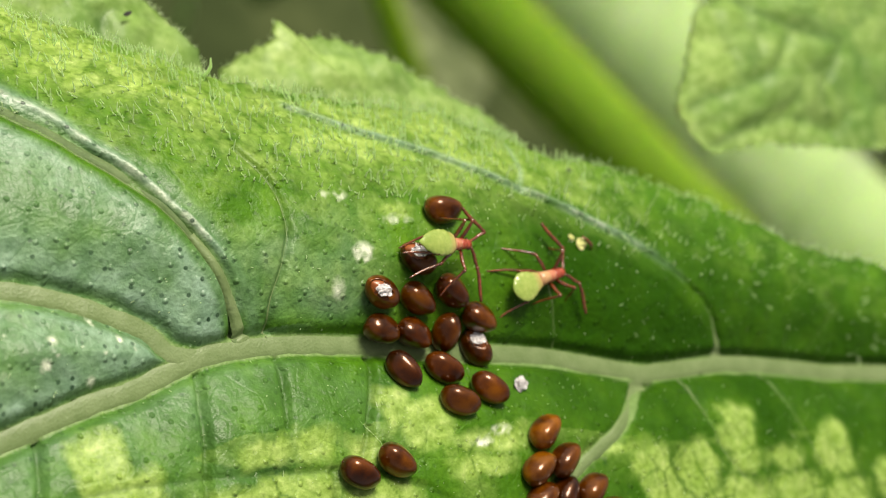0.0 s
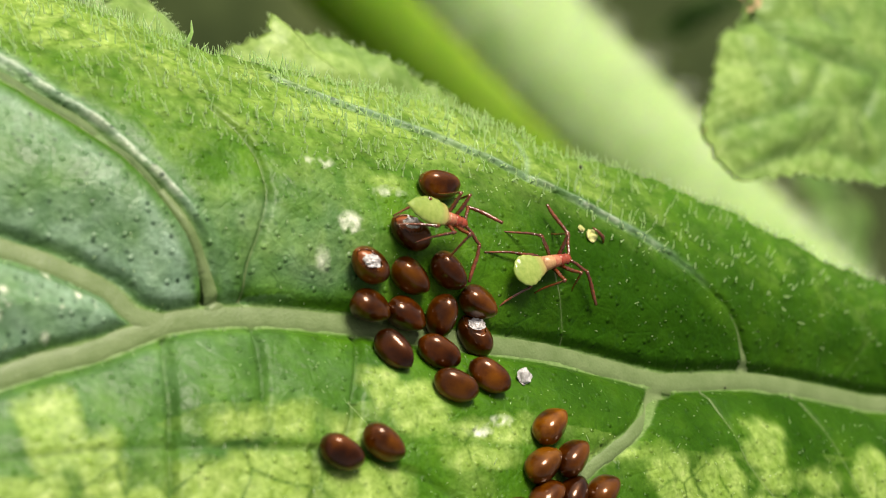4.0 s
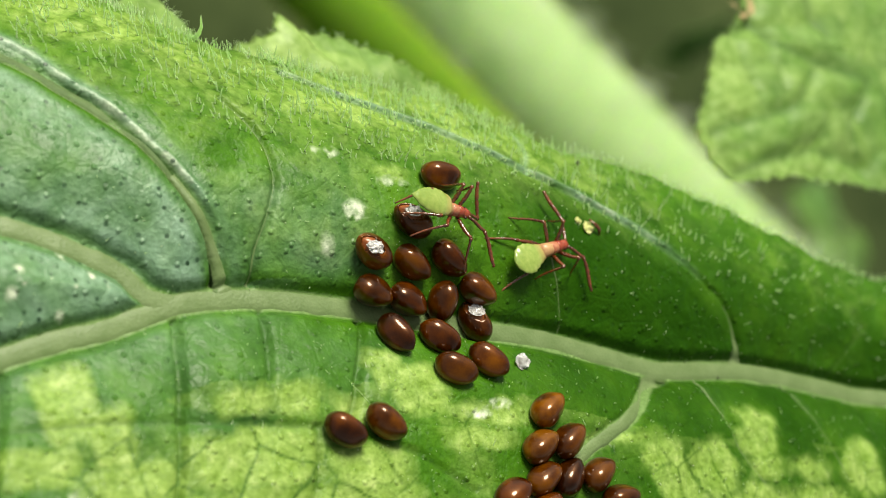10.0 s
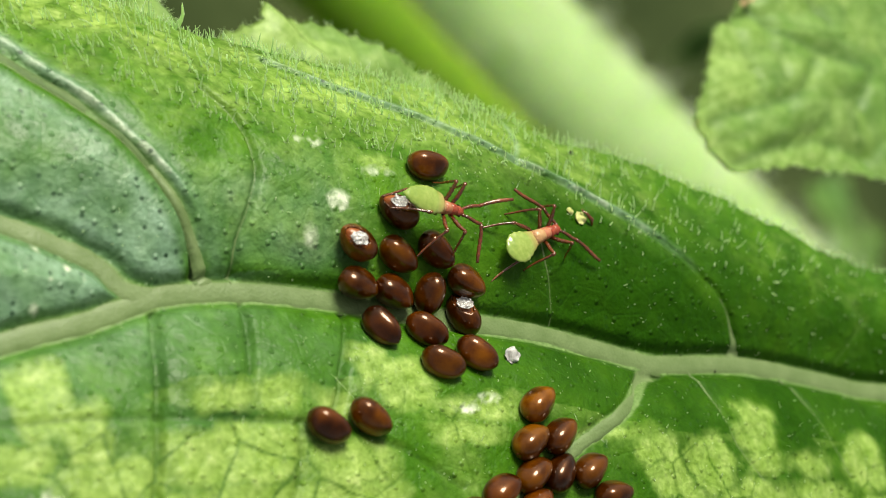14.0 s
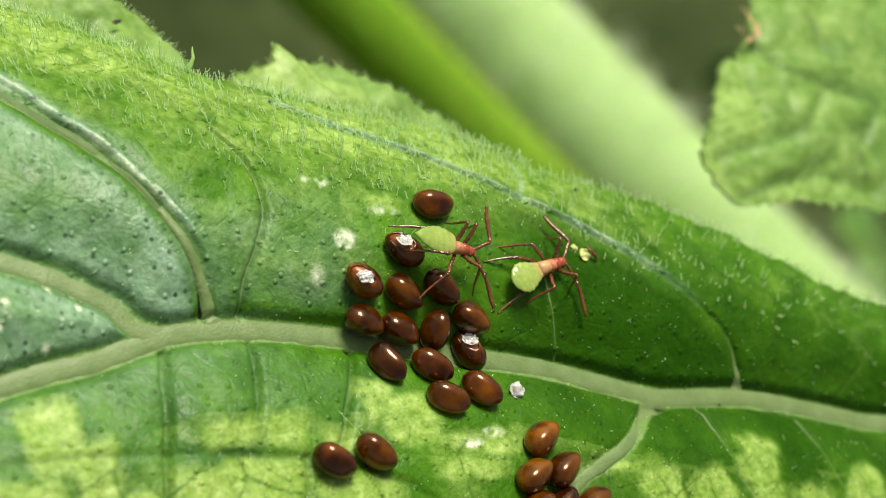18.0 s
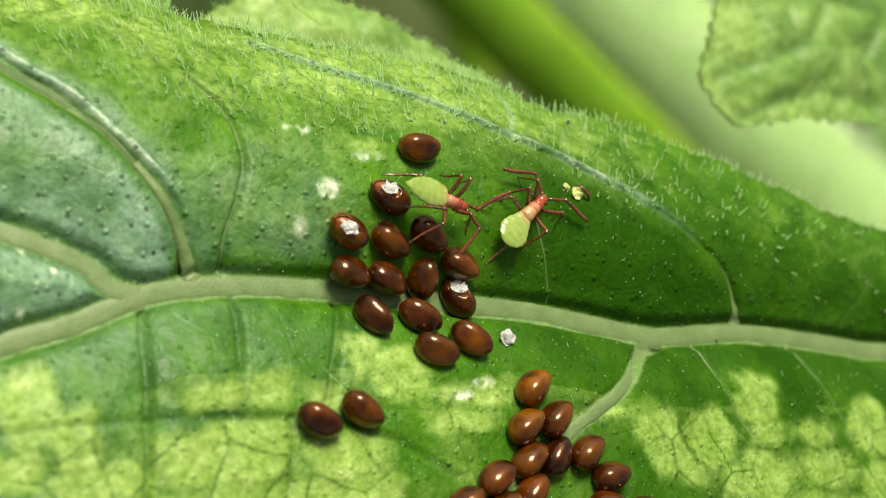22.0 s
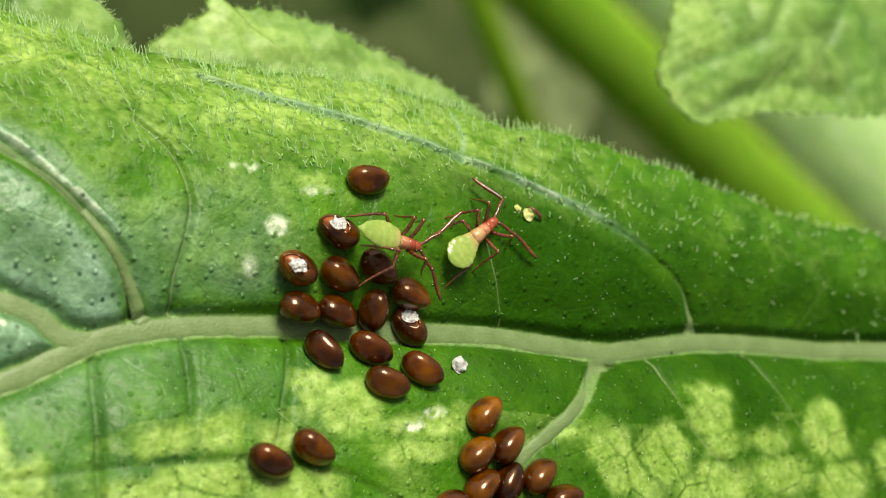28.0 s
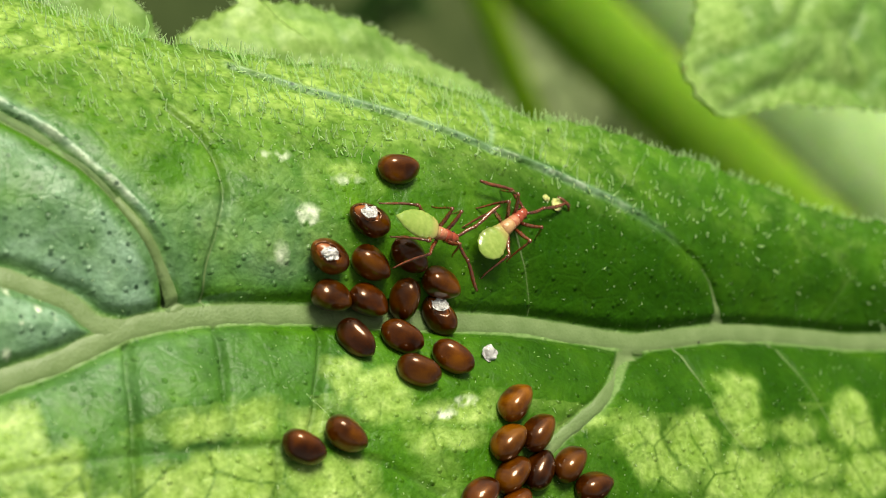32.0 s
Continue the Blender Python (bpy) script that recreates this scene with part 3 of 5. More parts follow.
def leaf_pigment(u, v):
    n1, n2, n3 = fractal(u, v, 1.6, 31), fractal(u, v, 0.6, 41), fractal(u, v, 3.0, 57)
    n4, n5 = fractal(u, v, 1.4, 71), fractal(u, v, 0.5, 77)
    s = v - midrib_v(u)
    margin = edge_line(u) - v
    wu, wv = u + 0.28 * n1 + 0.24 * n2, v + 0.28 * n4 + 0.24 * n5
    patch = np.full_like(u, -2.0)
    for cu, cv, a, b in YELLOW + [(cu, cv, 1.22 * a, 1.25 * b) for cu, cv, a, b in YELLOW_RIGHT]:
        # squarish patches, bounded by the small veins
        p, warp = (4.0, 0.0) if cu < 8.0 else (2.4, 0.5)
        k = (1 - (np.abs((wu + warp * n4 + 0.6 * warp * n2 - cu) / a) ** p + np.abs((wv + 0.7 * warp * n1 - 0.6 * warp * n5 - cv) / b) ** p) ** (1 / p)) * min(a, b)
        patch = np.maximum(patch, k)
    d1, d2, cell = mosaic(u + 0.25 * n1, v + 0.25 * n4, 2.2, 3)
    low = np.clip((-s - 2.4) / 2.5, 0, 1)
    patch = np.maximum(patch, np.where((cell > 0.7) & (s < -3.0), -0.2 * low, -1.0))
    yellow = np.clip(0.5 + np.where(u < 8.0, 2.3, 1.6) * patch, 0, 1) * (0.82 + 0.16 * n2 + 0.10 * n5)
    lines = np.exp(-((d2 - d1) / 0.075) ** 2) * low * np.clip(0.75 + 0.6 * n1, 0.2, 1)
    yellow = yellow * (1 - 0.75 * lines) * np.interp(u, [8.0, 10.0], [1.0, 0.86])
    yellow = np.maximum(yellow, low * np.clip(0.16 + 0.30 * n1, 0, 1))
    # the margin is paler, in streaks that run along it
    streak = fractal(u * 0.35 + v * 0.2, margin * 1.6, 1.0, 83)
    band = np.exp(-((margin - 1.7) / 3.2) ** 2)
    yellow = np.maximum(yellow, band * np.clip(np.interp(u, [-6.0, 2.0], [0.76, 0.66]) + 0.34 * n3 + 0.42 * streak + 0.34 * n2 + 0.14 * n5, 0.05, 0.9) * np.clip((19 - u) / 13, 0.16, 1))
    # greener beside the fold
    near_fold = line_distance(u, v, FOLD)[0]
    yellow = yellow * np.where(u < -4.0, np.clip(0.25 + 0.42 * near_fold + 0.25 * n1, 0.12, 1), 1.0)
    # a net of small cells shows in the pale margin
    e1, e2, small = mosaic(u + 0.2 * n2 + 0.3 * n1, v * 1.5 + 0.2 * n5, 1.15, 19)
    net = np.exp(-((e2 - e1) / 0.06) ** 2) * band
    yellow = np.clip(yellow + band * 0.22 * (small - 0.5), 0, 1) * (1 - 0.45 * net)
    # the blade left of the eggs is a lighter green
    yellow = np.maximum(yellow, np.clip((3.5 - u) / 4.0, 0, 1) * np.clip((u - np.interp(v, [-1.5, -0.77, 1.44, 3.45, 5.1, 7.1, 9.6], [-6.4, -6.56, -7.39, -8.6, -10.1, -12.4, -16.0]) - 0.3) / 1.0, 0, 1) * np.clip((s - 0.5) / 1.5, 0, 1) * np.clip(0.19 + 0.22 * n1 + 0.18 * n2, 0, 0.5))
    vein, dark = np.zeros_like(u), np.zeros_like(u)
    for pts, half, pale, deep in VEINS:
        d, along = line_distance(u, v, pts)
        d = d + 0.04 * n5
        if deep and (half > 0.07 or pts is ARC):
            d = d - junction(u, v, pts, along)
        vein = np.maximum(vein, pale * np.clip((half + 0.04 - d) / 0.07, 0, 1))
        # shade of the small vein grooves, painted dark
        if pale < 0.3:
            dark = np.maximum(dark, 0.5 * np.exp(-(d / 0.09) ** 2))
    # painted shade in the crack beside the fold
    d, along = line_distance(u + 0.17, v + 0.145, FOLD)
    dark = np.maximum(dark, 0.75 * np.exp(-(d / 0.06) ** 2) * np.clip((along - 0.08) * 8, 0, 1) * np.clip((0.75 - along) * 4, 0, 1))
    # deeper green towards the tip, including shade painted where the blade tilts from light
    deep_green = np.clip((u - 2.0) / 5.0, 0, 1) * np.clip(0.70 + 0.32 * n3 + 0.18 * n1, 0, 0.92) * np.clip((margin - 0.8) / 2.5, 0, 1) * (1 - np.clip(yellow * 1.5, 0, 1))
    # the same deep green and painted shade below the arc
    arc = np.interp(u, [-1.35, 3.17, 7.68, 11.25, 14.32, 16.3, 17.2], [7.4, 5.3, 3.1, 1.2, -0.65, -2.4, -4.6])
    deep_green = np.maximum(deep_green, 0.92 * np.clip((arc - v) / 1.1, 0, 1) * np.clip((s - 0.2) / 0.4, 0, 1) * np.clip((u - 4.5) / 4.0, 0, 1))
    # silver between the left veins and along the folds: variegation plus painted sky sheen
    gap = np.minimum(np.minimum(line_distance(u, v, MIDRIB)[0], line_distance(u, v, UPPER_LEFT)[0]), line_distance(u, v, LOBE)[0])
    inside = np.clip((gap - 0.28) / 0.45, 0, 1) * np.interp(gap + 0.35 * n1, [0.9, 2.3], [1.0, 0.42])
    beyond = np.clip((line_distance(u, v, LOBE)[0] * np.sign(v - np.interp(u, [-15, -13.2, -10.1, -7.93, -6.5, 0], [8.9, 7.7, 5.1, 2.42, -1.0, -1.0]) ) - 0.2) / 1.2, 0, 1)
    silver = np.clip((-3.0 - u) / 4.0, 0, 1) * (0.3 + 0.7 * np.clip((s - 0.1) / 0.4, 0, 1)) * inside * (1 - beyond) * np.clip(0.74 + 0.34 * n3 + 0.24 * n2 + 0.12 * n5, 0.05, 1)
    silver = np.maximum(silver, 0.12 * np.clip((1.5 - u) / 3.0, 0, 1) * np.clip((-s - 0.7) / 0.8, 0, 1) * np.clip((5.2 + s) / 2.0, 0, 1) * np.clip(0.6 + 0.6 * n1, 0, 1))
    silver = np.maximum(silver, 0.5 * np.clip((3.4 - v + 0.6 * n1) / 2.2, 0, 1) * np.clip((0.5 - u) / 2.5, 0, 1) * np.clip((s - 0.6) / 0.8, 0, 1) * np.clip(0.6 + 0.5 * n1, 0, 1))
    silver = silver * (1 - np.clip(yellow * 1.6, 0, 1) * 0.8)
    # highlights on the arc, riser and lobe fold, painted in silver
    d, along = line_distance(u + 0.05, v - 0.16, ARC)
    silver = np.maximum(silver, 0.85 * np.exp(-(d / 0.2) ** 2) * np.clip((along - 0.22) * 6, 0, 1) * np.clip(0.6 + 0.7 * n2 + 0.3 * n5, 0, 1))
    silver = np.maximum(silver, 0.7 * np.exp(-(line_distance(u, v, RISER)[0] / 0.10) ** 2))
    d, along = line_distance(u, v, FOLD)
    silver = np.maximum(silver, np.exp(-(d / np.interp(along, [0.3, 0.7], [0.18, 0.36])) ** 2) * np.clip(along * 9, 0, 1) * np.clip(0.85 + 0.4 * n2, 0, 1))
    # no silver inside the crack's painted shade
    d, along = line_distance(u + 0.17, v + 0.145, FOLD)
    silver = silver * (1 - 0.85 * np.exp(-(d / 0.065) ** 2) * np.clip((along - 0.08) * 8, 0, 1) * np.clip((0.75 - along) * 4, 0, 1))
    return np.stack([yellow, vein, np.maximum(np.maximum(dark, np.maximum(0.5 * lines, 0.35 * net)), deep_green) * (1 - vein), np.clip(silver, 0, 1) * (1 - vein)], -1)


def leaf_blotch_shine(u, v):
    """Scurfy pale blotches, and painted highlights along the folds."""
    n2, n5 = fractal(u, v, 0.5, 43), fractal(u, v, 0.22, 47)
    out = np.zeros_like(u)
    for cu, cv, a, b, w in WHITISH:
        k = ((u + 0.12 * n2 - cu) / a) ** 2 + ((v + 0.12 * n5 - cv) / b) ** 2
        out = np.maximum(out, w * np.exp(-0.7 * k) * np.clip(0.7 + 1.1 * n5 + 0.5 * n2, 0, 1.3))
    # whitish highlights painted along the lobe's fold and the arc
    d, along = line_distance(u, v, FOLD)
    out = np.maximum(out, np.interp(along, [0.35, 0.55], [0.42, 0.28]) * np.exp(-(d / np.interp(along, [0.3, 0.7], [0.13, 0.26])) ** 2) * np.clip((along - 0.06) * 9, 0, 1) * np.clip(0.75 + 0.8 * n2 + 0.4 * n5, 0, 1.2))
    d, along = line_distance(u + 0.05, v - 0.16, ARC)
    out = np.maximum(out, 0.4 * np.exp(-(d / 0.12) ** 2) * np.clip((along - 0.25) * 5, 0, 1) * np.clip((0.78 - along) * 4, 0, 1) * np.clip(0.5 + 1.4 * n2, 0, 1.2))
    return np.clip(out, 0, 2)


def color_attribute(me, colours):
    at = me.color_attributes.new("pigment", "FLOAT_COLOR", "POINT")
    at.data.foreach_set("color", np.asarray(colours, np.float32).reshape(-1, 4).ravel())


def build_leaf():
    us = np.concatenate([np.arange(-30, -18, 0.3), np.arange(-18, 31, 0.085), np.arange(31, 42.1, 0.3)])
    cols = len(us)
    k = np.linspace(0, 1, 330)
    e = edge_line(us)
    low = np.interp(us, [-30, -18, 31, 42], [-9, -15, -15, -11])
    u = np.repeat(us[None], len(k), 0)
    v = low[None] + (e - low)[None] * k[:, None]
    z = leaf_height(u, v)
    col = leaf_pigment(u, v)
    # a thin underside closes the blade
    top = np.stack([u, v, z], -1).reshape(-1, 3) * U
    n = len(top)
    under = top - np.array([0, 0, 0.16 * U])
    faces = grid_faces(len(k), cols)
    i = np.arange(n).reshape(len(k), cols)
    rim = np.concatenate([i[0], i[1:, -1], i[-1, -2::-1], i[-2:0:-1, 0]])
    nxt = np.roll(rim, -1)
    side = np.stack([nxt, rim, rim + n, nxt + n], -1)
    me = array_mesh("squash_leaf", np.concatenate([top, under]), np.concatenate([faces, faces[:, ::-1] + n, side]), LEAF)
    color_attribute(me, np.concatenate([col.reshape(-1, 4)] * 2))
    bl = me.attributes.new("blotch_shine", "FLOAT", "POINT")
    bl.data.foreach_set("value", np.concatenate([leaf_blotch_shine(u, v).ravel()] * 2).astype(np.float32))
    ob = new("squash_leaf", me)
    return tagged(ob, "large green leaf with pale veins and yellow mottling", "leaf", kind="")


leaf = build_leaf()


def ground_z(u, v):
    return float(leaf_height(np.array([u]), np.array([v]))[0])


def ground_normal(u, v):
    e = 0.25
    return Vector((ground_z(u - e, v) - ground_z(u + e, v), ground_z(u, v - e) - ground_z(u, v + e), 2 * e)).normalized()


def bristles(name, label, root, way, length, radius, seed, parent, material=None):
    """Tapering bent bristles, one mesh; roots and directions in plan units."""
    rng = np.random.RandomState(seed)
    n = len(root)
    way = way / np.linalg.norm(way, axis=1, keepdims=True)
    bend, curl = rng.normal(0, 0.25, (n, 3)), rng.normal(0, 0.03, (n, 3))
    L = length * rng.uniform(0.35, 1.3, n)[:, None]
    side = np.cross(way, [0.3, 0.2, 0.9])
    side /= np.linalg.norm(side, axis=1, keepdims=True)
    other = np.cross(way, side)
    verts = []
    for f, w in ((0.0, 1.15), (0.22, 0.85), (0.45, 0.72), (0.7, 0.6), (0.9, 0.5), (1.0, 0.1)):
        c = root + way * L * f + bend * L * f * f * 0.5 + curl * L * math.sin(6.0 * f)
        for k in range(3):
            a = 2 * math.pi * k / 3
            verts.append(c + (side * math.cos(a) + other * math.sin(a)) * radius * w)
    verts = np.stack(verts, 1)
    base = np.arange(n) * 18
    quads = [np.stack([base + l * 3 + k, base + l * 3 + (k + 1) % 3, base + (l + 1) * 3 + (k + 1) % 3, base + (l + 1) * 3 + k], -1) for l in range(5) for k in range(3)]
    ob = new(name, array_mesh(name, verts.reshape(-1, 3) * U, np.concatenate(quads), material or HAIR))
    ob.parent = parent
    return tagged(ob, label, kind="stuff")


def hairs(name, label, places, length, radius, lean, seed, parent, spread=0.13):
    """Bristles standing on the blade."""
    rng = np.random.RandomState(seed + 50)
    u, v = places
    e = 0.1
    nu, nv = (leaf_height(u - e, v) - leaf_height(u + e, v)) / (2 * e), (leaf_height(u, v - e) - leaf_height(u, v + e)) / (2 * e)
    nrm = np.stack([nu, nv, np.ones_like(u)], -1)
    nrm /= np.linalg.norm(nrm, axis=1, keepdims=True)
    way = nrm + np.array(lean) + rng.normal(0, spread, nrm.shape)
    return bristles(name, label, np.stack([u, v, leaf_height(u, v) - 0.02], -1), way, length, radius, seed, parent)


def build_hairs():
    rng = np.random.RandomState(5)
    n = 2300
    u = rng.uniform(-18, 30, n)
    m = np.interp(u, [-18, -4, 4], [6.5, 5.6, 4.6]) * rng.uniform(0, 1, n) ** 1.35 + 0.05
    keep = (rng.uniform(0, 1, n) < np.clip((22 - u) / 21, 0.12, 1)) & (line_distance(u, edge_line(u) - m, FOLD)[0] > 0.35)
    u, m = u[keep], m[keep]
    hairs("hair_band", "pale bristles along the leaf margin", (u, edge_line(u) - m), 0.50, 0.036, (-0.55, 0.12, 0.0), 7, leaf, 0.2)
    u = rng.uniform(-18, 32, 700)
    hairs("hair_fringe", "pale fringe of fine hairs on the leaf edge", (u, edge_line(u) - 0.03), 0.32, 0.024, (-0.35, 0.5, 0.1), 9, leaf, 0.3)
    u, v = rng.uniform(-18, 30, 2000), rng.uniform(-13, 5.5, 2000)
    ok = (line_distance(u, v, MIDRIB)[0] > 0.5) & (edge_line(u) - v > 0.6) & (rng.uniform(0, 1, len(u)) < np.clip((u + 14) / 14, 0.15, 1))
    hairs("short_hair", "tiny white raised points scattered on the blade", (u[ok], v[ok]), 0.07, 0.026, (-0.5, 0.3, 0.0), 13, leaf, 0.5)
    u, v = rng.uniform(-18, 30, 260), rng.uniform(-13, 3, 260)
    ok = (line_distance(u, v, MIDRIB)[0] > 0.5) & (edge_line(u) - v > 0.6)
    hairs("short_hair", "sparse short white hairs on the blade", (u[ok], v[ok]), 0.24, 0.020, (-0.7, 0.3, 0.0), 17, leaf, 0.75)


build_hairs()


def vein_part(name, label, pts, half, rise, taper=(1.0, 1.0), material=None):
    """A pale rib lying in its groove: a shallow rounded band."""
    fine = smooth(pts, 4)
    rows, n = [], len(fine)
    across = np.linspace(-1, 1, 9)
    for k, p in enumerate(fine):
        a, b = Vector(fine[max(k - 1, 0)]), Vector(fine[min(k + 1, n - 1)])
        d = (b - a).normalized()
        far = (Vector(p) - Vector(fine[0])).length
        w = half * (taper[1] + (taper[0] - taper[1]) * math.exp(-(far / 0.95) ** 2)) * (1 + 0.05 * math.sin(k * 1.7) + 0.04 * math.sin(k * 0.61)) * (1.0 if taper[0] < 1.3 else min(1.0, 0.3 + far / 0.7))
        u, v = p[0] - d.y * w * across, p[1] + d.x * w * across
        base = float(leaf_height(np.array([p[0]]), np.array([p[1]]))[0])
        z = base + rise * min(1.0, far / 0.7) * (1 - np.abs(across) ** 3) - 0.05
        if taper[0] > 1.3:
            # where it widens into the midrib it drapes over the blade
            g = math.exp(-(far / 1.2) ** 2)
            z = (1 - g) * z + g * (leaf_height(u, v) + 0.03 - 0.05 * np.abs(across) ** 4)
        rows.append(np.stack([u, v, z], -1))
    me = array_mesh(name, np.concatenate(rows) * U, grid_faces(n, 9)[:, ::-1], material or VEIN)
    ob = new(name, me)
    ob.parent = leaf
    return tagged(ob, label)


vein_part("midrib", "thick pale green midrib", MIDRIB, 0.43, 0.10)
vein_part("side_vein", "pale green side vein", UPPER_LEFT, 0.31, 0.09, (0.9, 1.35))
vein_part("side_vein", "dull olive side vein", RIB, 0.18, 0.05, (1.5, 1.0), DULL_RIB)
vein_part("vein_border", "thin pale line along the olive vein", LOBE[2:], 0.035, 0.09, (1.0, 1.0))
vein_part("side_vein", "pale flared foot of the olive vein", smooth([(-6.0, -1.62), (-6.17, -1.12), (-6.36, -0.6), (-6.62, 0.05), (-6.9, 0.75), (-7.3, 1.55), (-7.85, 2.5)]), 0.36, 0.17, (1.29, 0.62))
vein_part("side_vein", "pale green side vein", FORK, 0.34, 0.11, (2.1, 0.85))
vein_part("side_vein", "pale green side vein", ARC[:7], 0.13, 0.06, (5.0, 0.22))

for line, half in ((THIN, 0.045), (LOW_G, 0.035), (LOW_I, 0.035), (TWIG, 0.03)):
    vein_part("small_vein", "thin pale green vein", line, half, 0.06, (2.0, 0.8))


# ---- leaves and stems behind ----
def behind_leaf(name, label, outline, z, tilt, seed, yellow, veins, dome=0.6, teeth=0.55, step=0.25, fringe=0):
    """A toothed, slightly domed leaf piece inside an outline of plan points."""
    pts = []
    n = len(outline)
    for k in range(n):
        a, b = Vector(outline[k]), Vector(outline[(k + 1) % n])
        steps = max(2, int((b - a).length / step))
        out = Vector(((b - a).y, -(b - a).x)).normalized()
        for q in range(steps):
            w = teeth * (0.5 + 0.5 * math.sin((q + k * 3) * 1.7)) * (q % 3 != 0)
            pts.append(a.lerp(b, q / steps) + out * w * 0.35)
    pts = np.array([tuple(p) for p in pts])
    mid = pts.mean(0)
    rings = 40
    f = np.linspace(0, 1, rings)[:, None, None]
    xy = mid + (pts - mid)[None] * f
    u, v = xy[..., 0], xy[..., 1]
    height = z + tilt[0] * (u - mid[0]) + tilt[1] * (v - mid[1]) + dome * (1 - f[..., 0] ** 2) + 0.25 * fractal(u, v, 2.0, seed)
    pig = np.zeros((*u.shape, 4))
    d1, d2, cell = mosaic(u + 0.3 * fractal(u, v, 1.5, seed + 7), v + 0.3 * fractal(u, v, 1.5, seed + 9), step * 9, seed)
    height = height + step * 0.7 * (np.clip((d2 - d1) / (step * 5), 0, 1) - 0.5) * f[..., 0] ** 0.3
    pig[..., 0] = np.clip(yellow + 0.02 * (mid[0] - u) / (step * 4) + 0.26 * fractal(u, v, 2.4, seed + 5) + 0.24 * (cell - 0.5) + 0.10 * fractal(u, v, 0.7, seed + 3), 0, 1)
    pig[..., 2] = 0.22 * np.exp(-((d2 - d1) / (step * 0.5)) ** 2)
    pig[..., 3] = 0.12
    for line in veins:
        d = line_distance(u, v, line)[0]
        height = height - step * 0.7 * np.exp(-(d / (step * 1.6)) ** 2)
        pig[..., 2] = np.maximum(pig[..., 2], 0.5 * np.exp(-(d / (step * 0.9)) ** 2))
    top = np.stack([u, v, height], -1)
    cnt = len(pts)
    top = np.concatenate([top, top[:, :1]], 1).reshape(-1, 3) * U
    pig = np.concatenate([pig, pig[:, :1]], 1)
    faces = grid_faces(rings, cnt + 1)[:, ::-1]
    nv = len(top)
    under = top - np.array([0, 0, 0.15 * U])
    rim = np.arange(cnt) + (rings - 1) * (cnt + 1)
    side = np.stack([rim, rim + 1, rim + 1 + nv, rim + nv], -1)
    me = array_mesh(name, np.concatenate([top, under]), np.concatenate([faces, faces[:, ::-1] + nv, side]), LEAF_BACK)
    color_attribute(me, np.concatenate([pig.reshape(-1, 4)] * 2))
    ob = new(name, me)
    tagged(ob, label, "leaf", "leaves behind")
    if fringe:
        rng = np.random.RandomState(seed)
        pick = rng.randint(0, cnt, fringe)
        k2 = (pick + 1) % cnt
        f2 = rng.uniform(0, 1, fringe)[:, None]
        root = top[(rings - 1) * (cnt + 1) + pick] * (1 - f2) + top[(rings - 1) * (cnt + 1) + k2] * f2
        out = np.zeros((fringe, 3))
        out[:, :2] = pts[pick] - mid
        out /= np.linalg.norm(out, axis=1, keepdims=True)
        out[:, 2] = 0.5
        bristles("hair_fringe", "pale fringe of fine hairs", root / U, out + rng.normal(0, 0.45, out.shape), 0.22, 0.014, seed, ob)
    return ob


RIGHT_OUT = [(24.6, 9.5), (23.3, 7.5), (24.4, 5.8), (25.3, 5.3), (28.9, 5.6), (34.8, 5.0), (41.0, 4.6), (47.0, 9.0), (44.0, 18.0), (36.0, 22.0), (30.0, 18.5), (28.4, 13.8), (27.2, 12.5), (26.1, 12.3)]
right_leaf = behind_leaf("squash_leaf", "yellow-green toothed leaf with a withered tip", RIGHT_OUT, -6.3, (0.0, 0.0), 61, 0.45,
                         [[(28.5, 13.3), (29.3, 12.3), (30.7, 11.6), (32.4, 11.0), (35.2, 10.4)], [(32.3, 14.7), (32.4, 13.5), (33.0, 12.6)], [(31.5, 10.7), (30.0, 9.0), (27.7, 8.3), (25.5, 8.0), (24.3, 7.5)], [(35.1, 10.1), (33.2, 8.0), (33.5, 6.5)], [(25.4, 5.7), (27.4, 6.3), (30.5, 6.8), (33.6, 6.0)]], fringe=520)
LOBE_OUT = [(0.2, 9.0), (-0.1, 10.4), (0.4, 10.9), (2.2, 11.65), (3.0, 11.95), (3.1, 12.8), (3.5, 12.1), (6.4, 11.7), (9.1, 10.4), (12.0, 8.8), (14.2, 7.3), (17.0, 4.0), (12.0, 1.0), (4.0, 3.0)]
behind_leaf("squash_leaf", "pale green toothed leaf lobe below the large leaf", LOBE_OUT[::-1], -7.7, (0.0, 0.0), 67, 0.62, [], fringe=520)
LEFT_OUT = [(-12.0, 6.0), (-14.0, 12.0), (-9.3, 14.4), (-4.8, 14.6), (-2.6, 13.5), (-1.3, 12.0), (-0.8, 11.0), (-0.6, 8.0), (-4.0, 5.0)]
left_leaf = behind_leaf("squash_leaf", "pale green leaf lobe with a brown spot", LEFT_OUT[::-1], -7.7, (0.0, 0.0), 73, 0.6, [[(-8, 7), (-5, 13)]], fringe=520)


